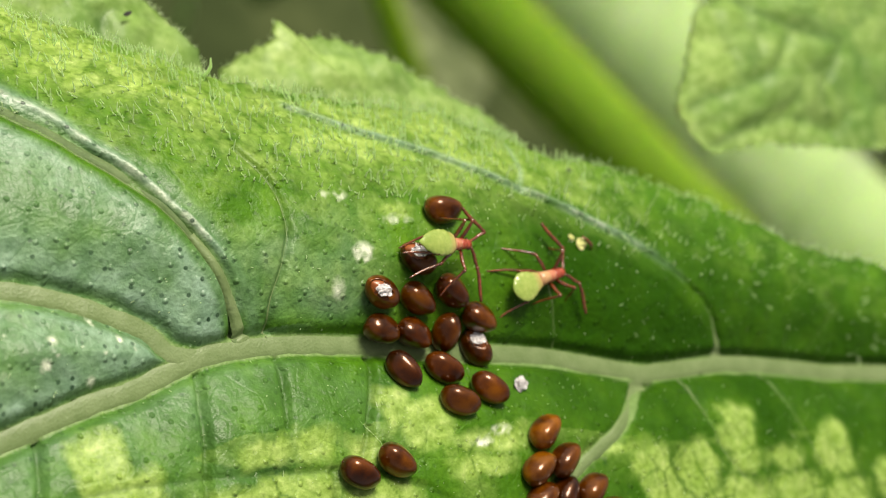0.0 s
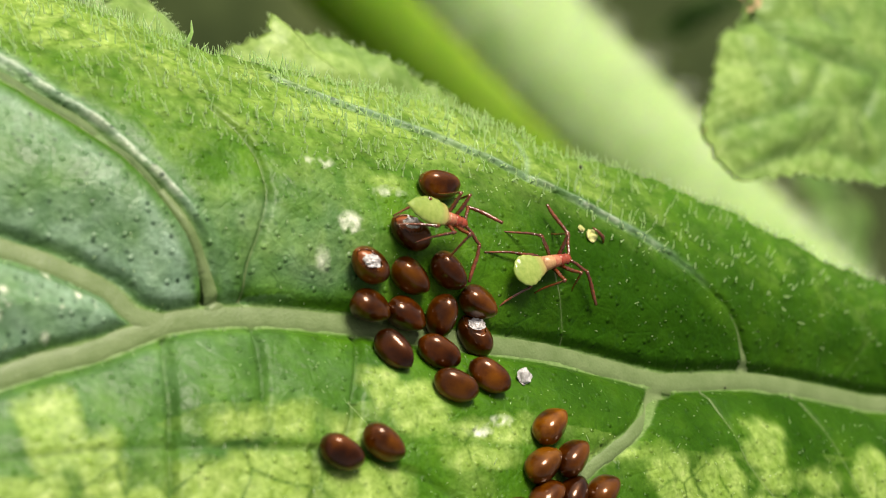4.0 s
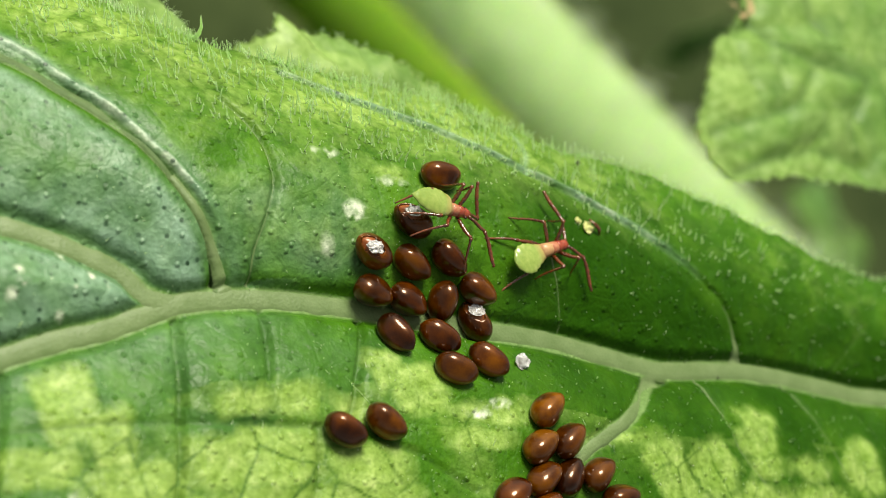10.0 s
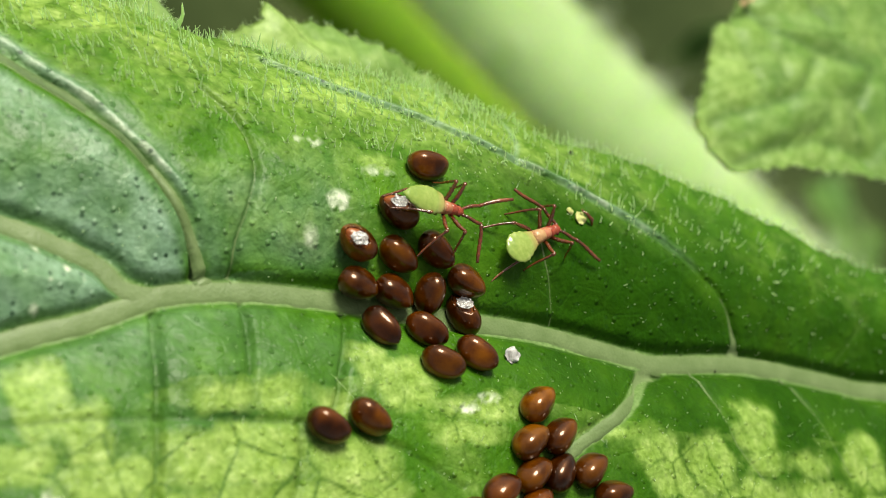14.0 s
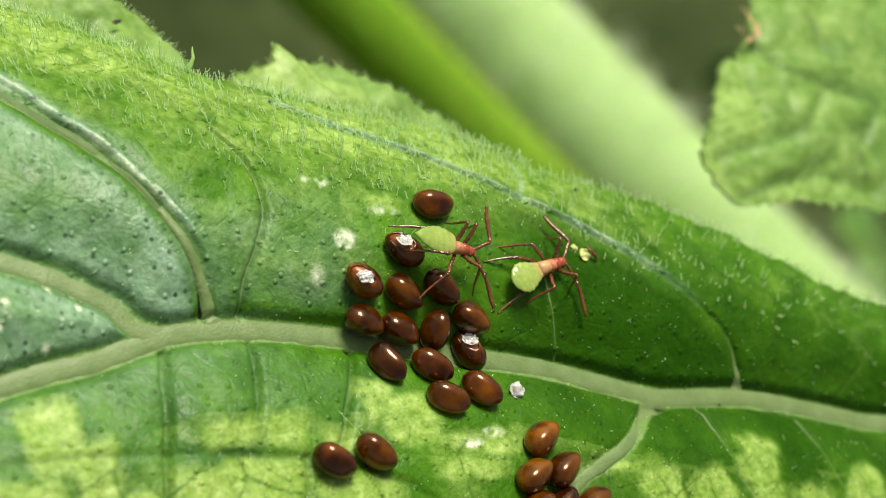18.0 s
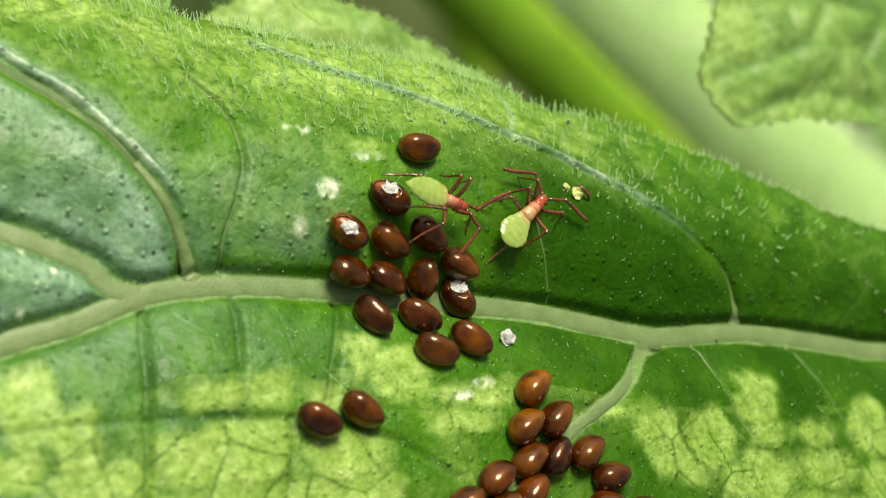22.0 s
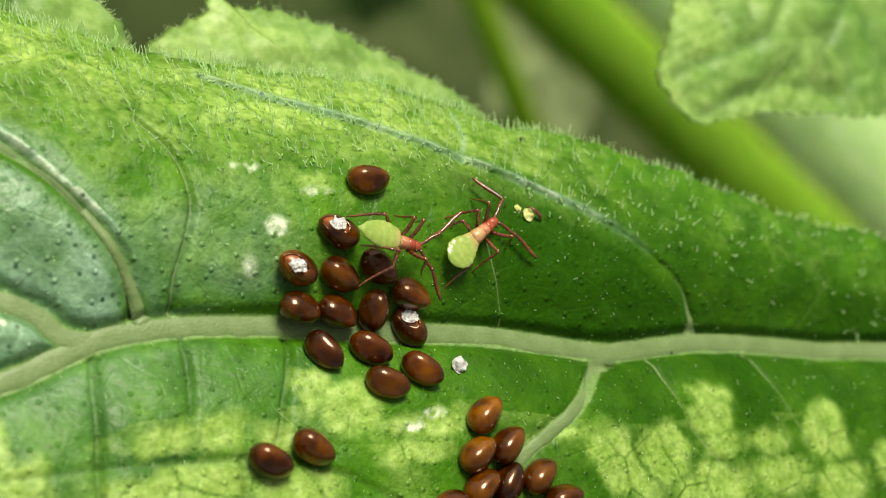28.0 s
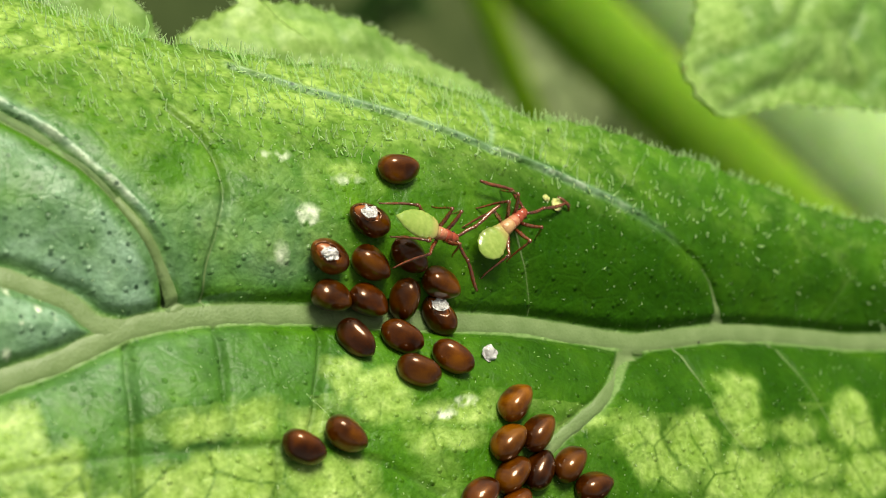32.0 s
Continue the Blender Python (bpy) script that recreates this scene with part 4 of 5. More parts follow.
def stem(name, label, a, b, radius, ends=None, bow=(0, 0, 0), material=None):
    a, b = Vector(a), Vector(b)
    pts, rad = [], []
    for k in range(25):
        f = k / 24
        pts.append(a.lerp(b, f) + Vector(bow) * math.sin(math.pi * f))
        rad.append(radius * (1 + 0.04 * math.sin(9 * f)) * (1.0 if ends is None else 1 + (ends - 1) * f))
    ob = new(name, mesh_of(name, tube(pts, rad, 28), material or STEM_SKIN))
    # a dense coat of soft hairs
    rng = np.random.RandomState(int(radius * 10))
    n = 2600
    f = rng.uniform(0.1, 0.9, n)
    axis = np.array(b - a)
    axis /= np.linalg.norm(axis)
    side = np.cross(axis, [0.3, 0.2, 0.9])
    side /= np.linalg.norm(side)
    turn = rng.uniform(0, 2 * math.pi, n)[:, None]
    out = np.cos(turn) * side + np.sin(turn) * np.cross(axis, side)
    root = np.array(a) + f[:, None] * np.array(b - a) + np.sin(math.pi * f)[:, None] * np.array(bow) + out * np.interp(f * 24, range(25), rad)[:, None]
    bristles("stem_hair", "soft pale hairs on the stem", root, out + 0.5 * rng.normal(0, 1, (n, 3)), radius * 0.3, radius * 0.014, 3, ob, material or STEM_SKIN)
    return tagged(ob, label, "stem", "stems behind")


def z_at(a, b, f):
    return tuple(Vector(a).lerp(Vector(b), f))


S0, S1 = (190.0, 120.9, -223.0), (240.5, 45.1, -205.2)
stem("leaf_stem", "thick pale green stem, smooth and upright", z_at(S0, S1, -1.6), z_at(S0, S1, 2.4), 16.0)


def far_leaf(name, label, centre, size, tilt, turn, seed, yellow):
    """A whole lobed leaf hanging lower among the plants."""
    rng = np.random.RandomState(seed)
    out = []
    for k in range(20):
        a = 2 * math.pi * k / 20
        r = size * (0.82 + 0.18 * math.cos(5 * a + 0.6)) * rng.uniform(0.93, 1.05)
        out.append((r * math.cos(a), 0.8 * r * math.sin(a)))
    line = [[(0, 0), (size * 0.8 * math.cos(b), size * 0.65 * math.sin(b))] for b in (0.2, 1.4, 2.6, 3.9, 5.2)]
    ob = behind_leaf(name, label, out[::-1], 0.0, (0.0, 0.0), seed, yellow, line, dome=size * 0.12, teeth=0.5, step=size * 0.06)
    for (x0, y0), (x1, y1) in line:
        ribs = [(x0 + (x1 - x0) * q / 8, y0 + (y1 - y0) * q / 8, size * 0.12 * (1 - (0.85 * q / 8) ** 2) + 0.01 * size) for q in range(9)]
        part("vein", tube(ribs, [size * 0.022 * (1 - 0.09 * q) for q in range(9)], 8), VEIN, ob, "pale raised vein")
    ob.matrix_basis = Matrix.Translation(Vector(centre) * U) @ pose(0, 0, 0, *tilt, turn)
    return ob


FAR = [((258, 100, -303), 25, (-8, -15, 60), 0.7), ((288, 168, -266), 11, (0, -10, 40), 0.4), ((321, 90, -262), 20, (15, 10, 80), 0.3), ((222, 122, -316), 15, (66, 12, 0), 0.0),
       ((176, 128, -300), 12, (15, 25, 20), 0.1), ((292, 64, -288), 16, (0, 20, 300), 0.15), ((330, 30, -290), 40, (10, 30, 90), 0.25), ((292, 138, -262), 13, (78, 0, 10), 0.0), ((318, 150, -262), 15, (70, 10, 30), 0.0), ((196, 112, -318), 9, (60, 0, 60), 0.2)]
for n, (centre, size, (tx, ty, turn), tone) in enumerate(FAR):
    low = far_leaf("squash_leaf", "dusty green leaf lower down" if n < 2 else "green leaf lower down in shade", centre, size, (tx, ty), turn, 201 + n, tone)
    if n < 2:
        low.data.materials[0] = DUSTY
S2, S3 = (152.0, 98.5, -194.2), (196.4, 31.4, -178.9)
stem("leaf_stem", "olive green stem beside the pale one", z_at(S2, S3, -1.6), z_at(S2, S3, 2.4), 6.6, material=STEM_DARK)
S4, S5 = (202.5, 130.4, -261.0), (220.5, 52.7, -267.4)
stem("leaf_stem", "slender green stem among the lower leaves", z_at(S4, S5, -1.0), z_at(S4, S5, 2.0), 3.0, material=STEM_DARK)


def build_ground():
    n, reach = 121, 40.0
    a = np.linspace(-1, 1, n)
    a = np.sign(a) * np.abs(a) ** 3 * reach
    x, y = np.meshgrid(a, a)
    z = -0.30 + 0.01 * fractal(x * 10, y * 10, 1.0, 91)
    me = array_mesh("ground", np.stack([x, y, z], -1).reshape(-1, 3), grid_faces(n, n), SOIL)
    return tagged(new("ground", me), "dark garden soil", kind="structure")


build_ground()

# ---- eggs ----
def egg_pose(u, v, turn, sink=0.15):
    n = ground_normal(u, v)
    x = Vector((math.cos(radians(turn)), math.sin(radians(turn)), 0))
    x = (x - n * x.dot(n)).normalized()
    y = n.cross(x)
    m = Matrix((x, y, n)).transposed().to_4x4()
    return Matrix.Translation((Vector((u, v, ground_z(u, v))) - n * sink) * U) @ m


def crumpled(radius, seed, thick=0.05, rough=0.10):
    """A crumpled scrap of skin."""
    bm = bmesh.new()
    bmesh.ops.create_icosphere(bm, subdivisions=3, radius=radius * U)
    for vert in bm.verts:
        p = vert.co / U
        k = noise.noise(p * 5.0 + Vector((seed, 0, 0)))
        k2 = noise.noise(p * 12.0 + Vector((0, seed, 0)))
        vert.co = Vector((p.x, p.y, p.z * thick / radius + rough * k)) * (1 + 0.35 * k + 0.25 * k2) * U
    return bm


def torn_skin(seed):
    """A thin, sharply crumpled skin."""
    bm = bmesh.new()
    bmesh.ops.create_icosphere(bm, subdivisions=4, radius=0.27 * U)
    for vert in bm.verts:
        p = vert.co / U
        k = noise.noise(p * 7.0 + Vector((seed * 3.7, 0, 0)))
        k2 = noise.noise(p * 17.0 + Vector((0, seed * 2.3, 0)))
        spread = 1 + 0.42 * k + 0.18 * k2
        vert.co = Vector((p.x * spread, 0.8 * p.y * spread, p.z * 0.10 + 0.12 * abs(k) + 0.04 * k2)) * U
    return bm


def build_eggs():
    whole = {key: mesh_of("egg", ovoid(1.64, 1.13, 1.04, 30, 48, point=0.10, ridge=0.075), mat) for key, mat in (("d", EGG_DARK), ("m", EGG_MID), ("a", EGG_AMBER))}
    labels = {"d": "glossy dark brown insect egg", "m": "glossy chestnut brown insect egg", "a": "glossy amber brown insect egg"}
    cluster = [(2.75, 2.37, -9, "m"), (0.93, -0.66, -42, "m"), (2.42, -0.58, -47, "d"), (-0.66, -1.44, -28, "m"), (0.84, -1.78, -37, "d"), (2.20, -1.94, -100, "m"),
               (3.68, -1.62, -33, "m"), (-0.24, -3.36, -70, "d"), (1.60, -3.52, -42, "d"), (1.67, -4.82, -35, "m"), (3.24, -4.54, -48, "m"), (-3.50, -6.68, -36, "d"), (-1.79, -6.44, -42, "m"),
               (5.24, -6.40, 35, "a"), (5.87, -7.57, 36, "m"), (4.52, -7.69, 29, "a"), (4.45, -8.78, 33, "m"), (5.66, -8.92, 46, "d"), (6.89, -8.85, 32, "m"), (2.85, -9.22, 30, "d"),
               (1.40, -9.94, 33, "m"), (2.89, -10.38, 28, "a"), (4.23, -9.99, 42, "d"), (7.75, -9.82, 6, "m"), (7.34, -10.78, -7, "d"), (8.92, -11.18, 4, "d")]
    cluster += [(4.5, -11.3, 30, "m"), (6.0, -11.4, 10, "d")]
    for u, v, turn, key in cluster:
        ob = new("insect_egg", whole[key])
        ob.matrix_basis = egg_pose(u, v, turn)
        tagged(ob, labels[key] + " glued to the leaf", "egg", "eggs on the leaf")
    # three hatched shells with torn caps
    for n, (u, v, turn) in enumerate([(1.0, 0.72, 144), (-0.79, -0.22, 140), (3.64, -2.77, 118)]):
        bm = ovoid(1.64, 1.13, 1.04, 30, 48, point=0.10, ridge=0.06, cut=((0.26, 0.0, 0.86), (0.42, 0.0, 0.91)))
        bmesh.ops.solidify(bm, geom=bm.faces[:], thickness=0.05 * U)
        shell = new("hatched_egg", mesh_of("hatched_egg", bm, EGG_MID))
        shell.matrix_basis = egg_pose(u, v, turn)
        tagged(shell, "hatched dark brown egg shell with a torn white skin", "egg shell", "hatched eggs")
        inner = part("inside", ovoid(1.50, 1.04, 0.86, point=0.18), SHELL_IN, shell, "orange brown inside")
        inner.location = (0, 0, 0.06 * U)
        skin = part("membrane", torn_skin(n), MEMBRANE, shell, "crumpled white membrane")
        skin.location = (0.30 * U, 0.02 * U, 0.93 * U)
        skin.rotation_euler = (0.15, 0.45, 0.3 * n)


build_eggs()


# ---- small things on the leaf ----
def surface(u, v, lift=0.0):
    return Vector((u, v, ground_z(u, v) + lift)) * U


def build_scraps():
    scrap = new("plant_scrap")
    scrap.location = surface(9.55, 0.62)
    tagged(scrap, "tiny yellow flake with a brown stalk on the leaf", "debris")
    flake = part("flake", crumpled(0.24, 11.0, 0.06), FLY_YELLOW, scrap)
    flake.location = (0, 0, 0.10 * U)
    chip = part("chip", crumpled(0.14, 17.0, 0.06), FLY_YELLOW, scrap)
    chip.location = (-0.38 * U, 0.30 * U, 0.05 * U)
    part("stalk", tube([(0.02, 0.28, 0.22), (0.20, 0.10, 0.26), (0.42, -0.10, 0.20), (0.5, -0.28, 0.06)], [0.03, 0.06, 0.08, 0.03]), LIMB, scrap, "dark brown stalk")
    shell = new("shell_scrap", mesh_of("shell_scrap", crumpled(0.28, 23.0, 0.10, 0.14), MEMBRANE))
    shell.location = surface(5.05, -4.45, 0.12)
    tagged(shell, "small silvery scrap of egg skin on the leaf", "debris")
    for n, (u, v, r) in enumerate([(11.6, 4.02, 0.10), (15.9, -5.1, 0.05)]):
        bm = bmesh.new()
        bmesh.ops.create_icosphere(bm, subdivisions=2, radius=r * U)
        for vert in bm.verts:
            vert.co *= 1 + 0.2 * noise.noise(vert.co / U * 9)
        speck = new("dark_speck", mesh_of("dark_speck", bm, BLACK))
        speck.location = surface(u, v, r * 0.6)
        tagged(speck, "tiny black speck near the leaf edge", "speck", "specks")
    strand = new("plant_hair", mesh_of("plant_hair", tube([(0, 0, -0.1), (0.02, 0.06, 0.35), (-0.06, 0.16, 0.75), (-0.24, 0.28, 1.1), (-0.34, 0.34, 1.3)], [0.10, 0.08, 0.06, 0.035, 0.01]), HAIR))
    strand.location = surface(-3.95, 9.1)
    tagged(strand, "single long curved pale hair on the leaf edge", "hair", "long hairs")
    thread = new("plant_hair", mesh_of("plant_hair", tube([(0, 0, 0.12), (0.14, -0.25, 0.16), (0.38, -0.5, 0.16), (0.66, -0.86, 0.14), (0.8, -1.2, 0.08)], [0.003, 0.006, 0.006, 0.005, 0.002]), HAIR))
    thread.location = surface(-2.85, -4.85)
    tagged(thread, "fine pale thread lying on the leaf", "hair", "long hairs")


build_scraps()


def wither(name, label, parent, spots, material):
    """Flat ragged scraps lying on a leaf."""
    for n, (u, v, z, r, turn) in enumerate(spots):
        bm = bmesh.new()
        bmesh.ops.create_icosphere(bm, subdivisions=4, radius=r * U)
        for vert in bm.verts:
            p = vert.co / U / r
            a = math.atan2(p.y, p.x)
            ragged = 1 + 0.28 * noise.noise(Vector((2.2 * math.cos(a), 2.2 * math.sin(a), 7.0 * n))) + 0.16 * noise.noise(Vector((7.0 * math.cos(a), 7.0 * math.sin(a), 3.0 * n)))
            fold = 0.22 * noise.noise(Vector((p.x * 3.0, p.y * 3.0, 5.0 + n)))
            vert.co = Vector((p.x * 1.5 * ragged, p.y * 0.55 * ragged, p.z * 0.06 + fold * (1 - 0.3 * p.length))) * r * U
        ob = part(name, bm, material, parent, label)
        ob.matrix_basis = Matrix.Translation(Vector((u, v, z)) * U) @ pose(0, 0, 0, 12 * n, 8, turn)


wither("withered_tip", "dry tan scrap of leaf margin", right_leaf, [(28.5, 13.9, -5.9, 0.36, 70), (27.9, 13.4, -5.9, 0.26, 20), (28.2, 14.6, -5.9, 0.34, 110), (27.5, 13.9, -5.95, 0.2, 150), (23.4, 7.5, -6.2, 0.17, 30)], TAN)
wither("brown_spot", "brown spot on the leaf", left_leaf, [(-4.2, 12.9, -6.98, 0.16, 20)], BLACK)

# ---- the two hatchlings ----
FEMUR, SHIN, SCAPE, FLAGELLUM = 1.0, 1.4, 0.8, 1.35


def limb_mesh(name, length, r0, r1, swell=0.0):
    """A slightly bowed limb, knobbed along its length and thicker at the joint."""
    n = 16
    pts = [(length * k / n, 0.016 * math.sin(2 * math.pi * k / n), 0.045 * math.sin(math.pi * k / n)) for k in range(n + 1)]
    rad = [(r0 + (r1 - r0) * k / n + swell * math.sin(math.pi * k / n)) * (1 + 0.13 * math.sin(k * 2.1)) + (0.014 if k in (0, 1) else 0.0) for k in range(n + 1)]
    return mesh_of(name, tube(pts, rad, 8), LIMB)


def build_hatchling(round_body, tail, pointed):
    root = new("bug_hatchling")
    k = round_body
    if pointed:
        knots = [(-1.12, 0.005, 0.01, 0.36), (-0.96, 0.11, 0.05, 0.35), (-0.70, 0.30, 0.12, 0.34), (-0.40, 0.43, 0.17, 0.33), (-0.05, 0.50, 0.20, 0.32), (0.25, 0.50, 0.21, 0.31), (0.52, 0.43, 0.21, 0.30),
                 (0.72, 0.36, 0.20, 0.29), (0.80, 0.28, 0.16, 0.28)]
    else:
        knots = [(-0.70, 0.03, 0.03, 0.33), (-0.66, 0.20, 0.08, 0.33), (-0.50, 0.42, 0.14, 0.33), (-0.25, 0.57, 0.19, 0.32), (0.02, 0.60, 0.21, 0.31), (0.28, 0.53, 0.23, 0.30), (0.52, 0.42, 0.23, 0.30),
                 (0.76, 0.335, 0.22, 0.29), (0.95, 0.27, 0.18, 0.28)]
    rows = rounded(knots, 5)
    bm = loft([(x, w * k, h * (0.85 if pointed else 0.65), z) for x, w, h, z in rows], 44)
    for vert in bm.verts:
        p = vert.co / U
        # a thin scalloped rim and shallow creases across the back
        rim = max(0.0, 1 - abs(p.z - 0.32) / 0.12) if abs(p.y) > 0.12 else 0.0
        p.y *= 1 + rim * (0.04 + 0.022 * math.sin(p.x * 24))
        p.z += 0.007 * math.sin(p.x * 21 + 3 * p.y * p.y)
        vert.co = (p + 0.010 * noise.noise_vector(p * 4.5)) * U
    belly = part("abdomen", bm, ABDOMEN, root, "translucent yellow-green abdomen")
    belly.matrix_basis = Matrix.Translation((-0.20 * U, 0, (0.24 if pointed else -0.02) * U)) @ pose(0, 0, 0, 0, 0, tail) @ Matrix.Translation(((-0.70 if pointed else -0.93) * U, 0, 0)) @ Matrix.Diagonal((0.96, 1, 1, 1))
    part("thorax", loft(rounded([(-0.40, 0.22, 0.16, 0.26), (-0.30, 0.275, 0.23, 0.27), (-0.12, 0.262, 0.25, 0.28), (0.05, 0.24, 0.24, 0.28), (0.11, 0.21, 0.19, 0.28)], 3)), THORAX_PALE, root, "pale pinkish hind thorax")
    part("thorax", loft(rounded([(0.05, 0.20, 0.18, 0.28), (0.11, 0.238, 0.235, 0.285), (0.24, 0.232, 0.24, 0.285), (0.36, 0.21, 0.22, 0.28), (0.41, 0.18, 0.17, 0.28)], 3)), THORAX, root, "pink middle thorax")
    part("pronotum", loft(rounded([(0.35, 0.18, 0.16, 0.28), (0.41, 0.228, 0.22, 0.28), (0.54, 0.215, 0.22, 0.27), (0.66, 0.19, 0.19, 0.26), (0.71, 0.14, 0.13, 0.25)], 3)), HEAD_RED, root, "red front of the thorax")
    head = part("head", loft(rounded([(0.64, 0.13, 0.12, 0.25), (0.70, 0.18, 0.15, 0.25), (0.82, 0.19, 0.16, 0.25), (0.96, 0.14, 0.13, 0.22), (1.06, 0.09, 0.08, 0.19), (1.11, 0.03, 0.03, 0.17)], 3)), HEAD_RED, root, "red head")
    for s in (-1, 1):
        eye = bmesh.new()
        bmesh.ops.create_icosphere(eye, subdivisions=2, radius=0.06 * U)
        e = part("eye", eye, EYE, head)
        e.location = (0.80 * U, s * 0.18 * U, 0.27 * U)
    femur, shin = limb_mesh("leg", FEMUR, 0.058, 0.046, 0.026), limb_mesh("shin", SHIN, 0.052, 0.026, 0.006)
    scape, tip = limb_mesh("antenna", SCAPE, 0.050, 0.060, 0.012), limb_mesh("antenna_tip", FLAGELLUM, 0.052, 0.056, 0.022)
    limbs = []
    for name, upper, lower, low_name, count in (("leg", femur, shin, "shin", 6), ("antenna", scape, tip, "antenna_tip", 2)):
        for k in range(count):
            a = new(name, upper)
            a.parent = root
            b = new(low_name, lower)
            b.parent = a
            limbs.append((a, b))
    return root, limbs


HIPS = [(0.50, 0.16, 0.14), (0.18, 0.22, 0.12), (-0.15, 0.22, 0.12), (0.50, -0.16, 0.14), (0.18, -0.22, 0.12), (-0.15, -0.22, 0.12), (1.0, 0.10, 0.22), (1.0, -0.10, 0.22)]


def aim(origin, way, up):
    x = way.normalized()
    y = up.cross(x)
    y = y.normalized() if y.length > 1e-6 else Vector((0, 1, 0))
    z = x.cross(y)
    m = Matrix((x, y, z)).transposed().to_4x4()
    return Matrix.Translation(origin * U) @ m


def bend_limb(hip, foot, a, b, pole):
    """The poses of a two-piece limb from hip to foot, its joint towards pole; plan units in the body's space."""
    way = foot - hip
    d = min(max(way.length, abs(a - b) + 0.05), (a + b) * 0.995)
    way = way.normalized()
    x = (a * a - b * b + d * d) / (2 * d)
    y = math.sqrt(max(a * a - x * x, 0.0))
    side = (pole - way * pole.dot(way)).normalized()
    knee = hip + way * x + side * y
    foot = hip + way * d
    up = way.cross(side)
    first = aim(hip, knee - hip, up)
    return first, first.inverted() @ aim(knee, foot - knee, up)


def body_pose(u, v, z, heading, pitch=0.0, roll=0.0):
    return Matrix.Translation(Vector((u, v, z)) * U) @ pose(0, 0, 0, 0, 0, heading) @ pose(0, 0, 0, roll, -pitch, 0)


# hatchlings: seconds, place and heading; feet and feeler tips: seconds and place
BUG_A = [(0, 2.02, 0.92, 1.63, -2), (2, 1.96, 0.93, 1.63, -10), (4, 1.93, 0.91, 1.62, -9), (7, 2.14, 0.91, 1.63, -17), (9, 2.12, 0.85, 1.64, -8), (11, 1.89, 0.8, 1.62, -9), (13, 2.25, 0.61, 1.63, -10), (14, 2.19, 0.56, 1.61, -8), (17, 2.33, 0.57, 1.62, -14), (19, 2.61, 0.39, 1.62, -2), (20.5, 2.68, 0.39, 1.61, -11), (21.5, 2.63, 0.35, 1.61, -12), (22.5, 2.61, 0.18, 1.6, -17), (24, 2.66, 0.27, 1.6, -19), (25, 2.63, 0.27, 1.61, -15), (26.5, 2.7, 0.16, 1.59, -16), (28.5, 2.76, -0.1, 1.57, -15), (32, 3.0, -0.16, 1.57, -17)]
HIND_LEFT_A = [(0, -0.11, 1.05, 1.54), (2, 0.1, 1.11, 1.53), (4, 0.09, 1.14, 1.54), (7, -0.12, 1.1, 1.52), (9, -0, 1.05, 1.53), (11, 0.09, 1.18, 1.53), (13, -0.15, 1.06, 1.53), (14, 0.09, 1.05, 1.54), (17, 0.23, 1.26, 1.55), (19, 0.16, 1.4, 1.54), (20.5, 0.25, 1.36, 1.54), (21.5, 0.46, 1.36, 1.53), (22.5, 0.67, 1.38, 1.51), (24, 0.83, 1.34, 1.5), (25, 0.68, 1.33, 1.51), (26.5, 1.22, 1.12, 1.48), (28.5, 1.18, 1.14, 1.49), (32, 1.27, 1.15, 1.49)]
HIND_RIGHT_A = [(0, -0.25, 0.81, 1.89), (2, 0.01, 0.7, 1.88), (4, -0.08, 0.71, 1.88), (7, -0.29, 0.66, 1.86), (9, -0.09, 0.57, 1.84), (11, -0.02, 0.67, 1.88), (13, -0.01, 0.55, 1.84), (14, 0.13, 0.53, 1.84), (17, 0.57, 0.53, 1.85), (19, 0.8, 0.23, 1.8), (20.5, 1.14, 0.13, 1.79), (21.5, 1.09, 0.14, 1.78), (22.5, 1.07, 0.12, 1.77), (24, 1.29, 0.05, 1.77), (25, 1.1, 0.07, 1.76), (26.5, 1.31, -0.05, 1.76), (28.5, 1.3, 0, 1.76), (32, 1.24, -0.13, 1.73)]
MID_RIGHT_A = [(0, 0.04, -0.09, 1.62), (2, 0.26, -0.12, 1.61), (4, 0.66, 0.12, 1.7), (7, 0.38, -0.08, 1.62), (9, 0.47, -0.09, 1.63), (11, 0.21, -0.1, 1.62), (13, 0.5, -0.45, 1.52), (14, 1.21, -1.05, 1.31), (17, 1.16, -1.23, 1.22), (19, 1.06, -1.14, 1.26), (20.5, 1.18, -1.08, 1.28), (21.5, 1.22, -0.97, 1.34), (22.5, 1.17, -1.1, 1.28), (24, 1.25, -1.29, 1.22), (25, 1.17, -1.37, 1.18), (26.5, 1.28, -1.28, 1.24), (28.5, 1.17, -1.35, 1.2), (32, 1.34, -1.14, 1.29)]
FRONT_RIGHT_A = [(0, 1.57, -0.84, 1.16), (2, 1.64, -0.95, 1.1), (4, 2.06, -0.5, 1.33), (7, 2.52, -1.31, 1.01), (9, 2.68, -1.3, 1.06), (11, 2.82, -1.2, 1.09), (13, 2.66, -1.14, 1.1), (14, 2.73, -1.2, 1.08), (17, 3.28, -1.06, 1.24), (19, 3.53, -1.16, 1.22), (20.5, 3.49, -1.12, 1.22), (21.5, 3.61, -0.81, 1.33), (22.5, 3.57, -0.97, 1.29), (24, 3.52, -1.09, 1.25), (25, 3.43, -1.05, 1.23), (26.5, 3.52, -0.95, 1.27), (28.5, 3.92, -1.25, 1.17), (32, 3.88, -1, 1.26)]
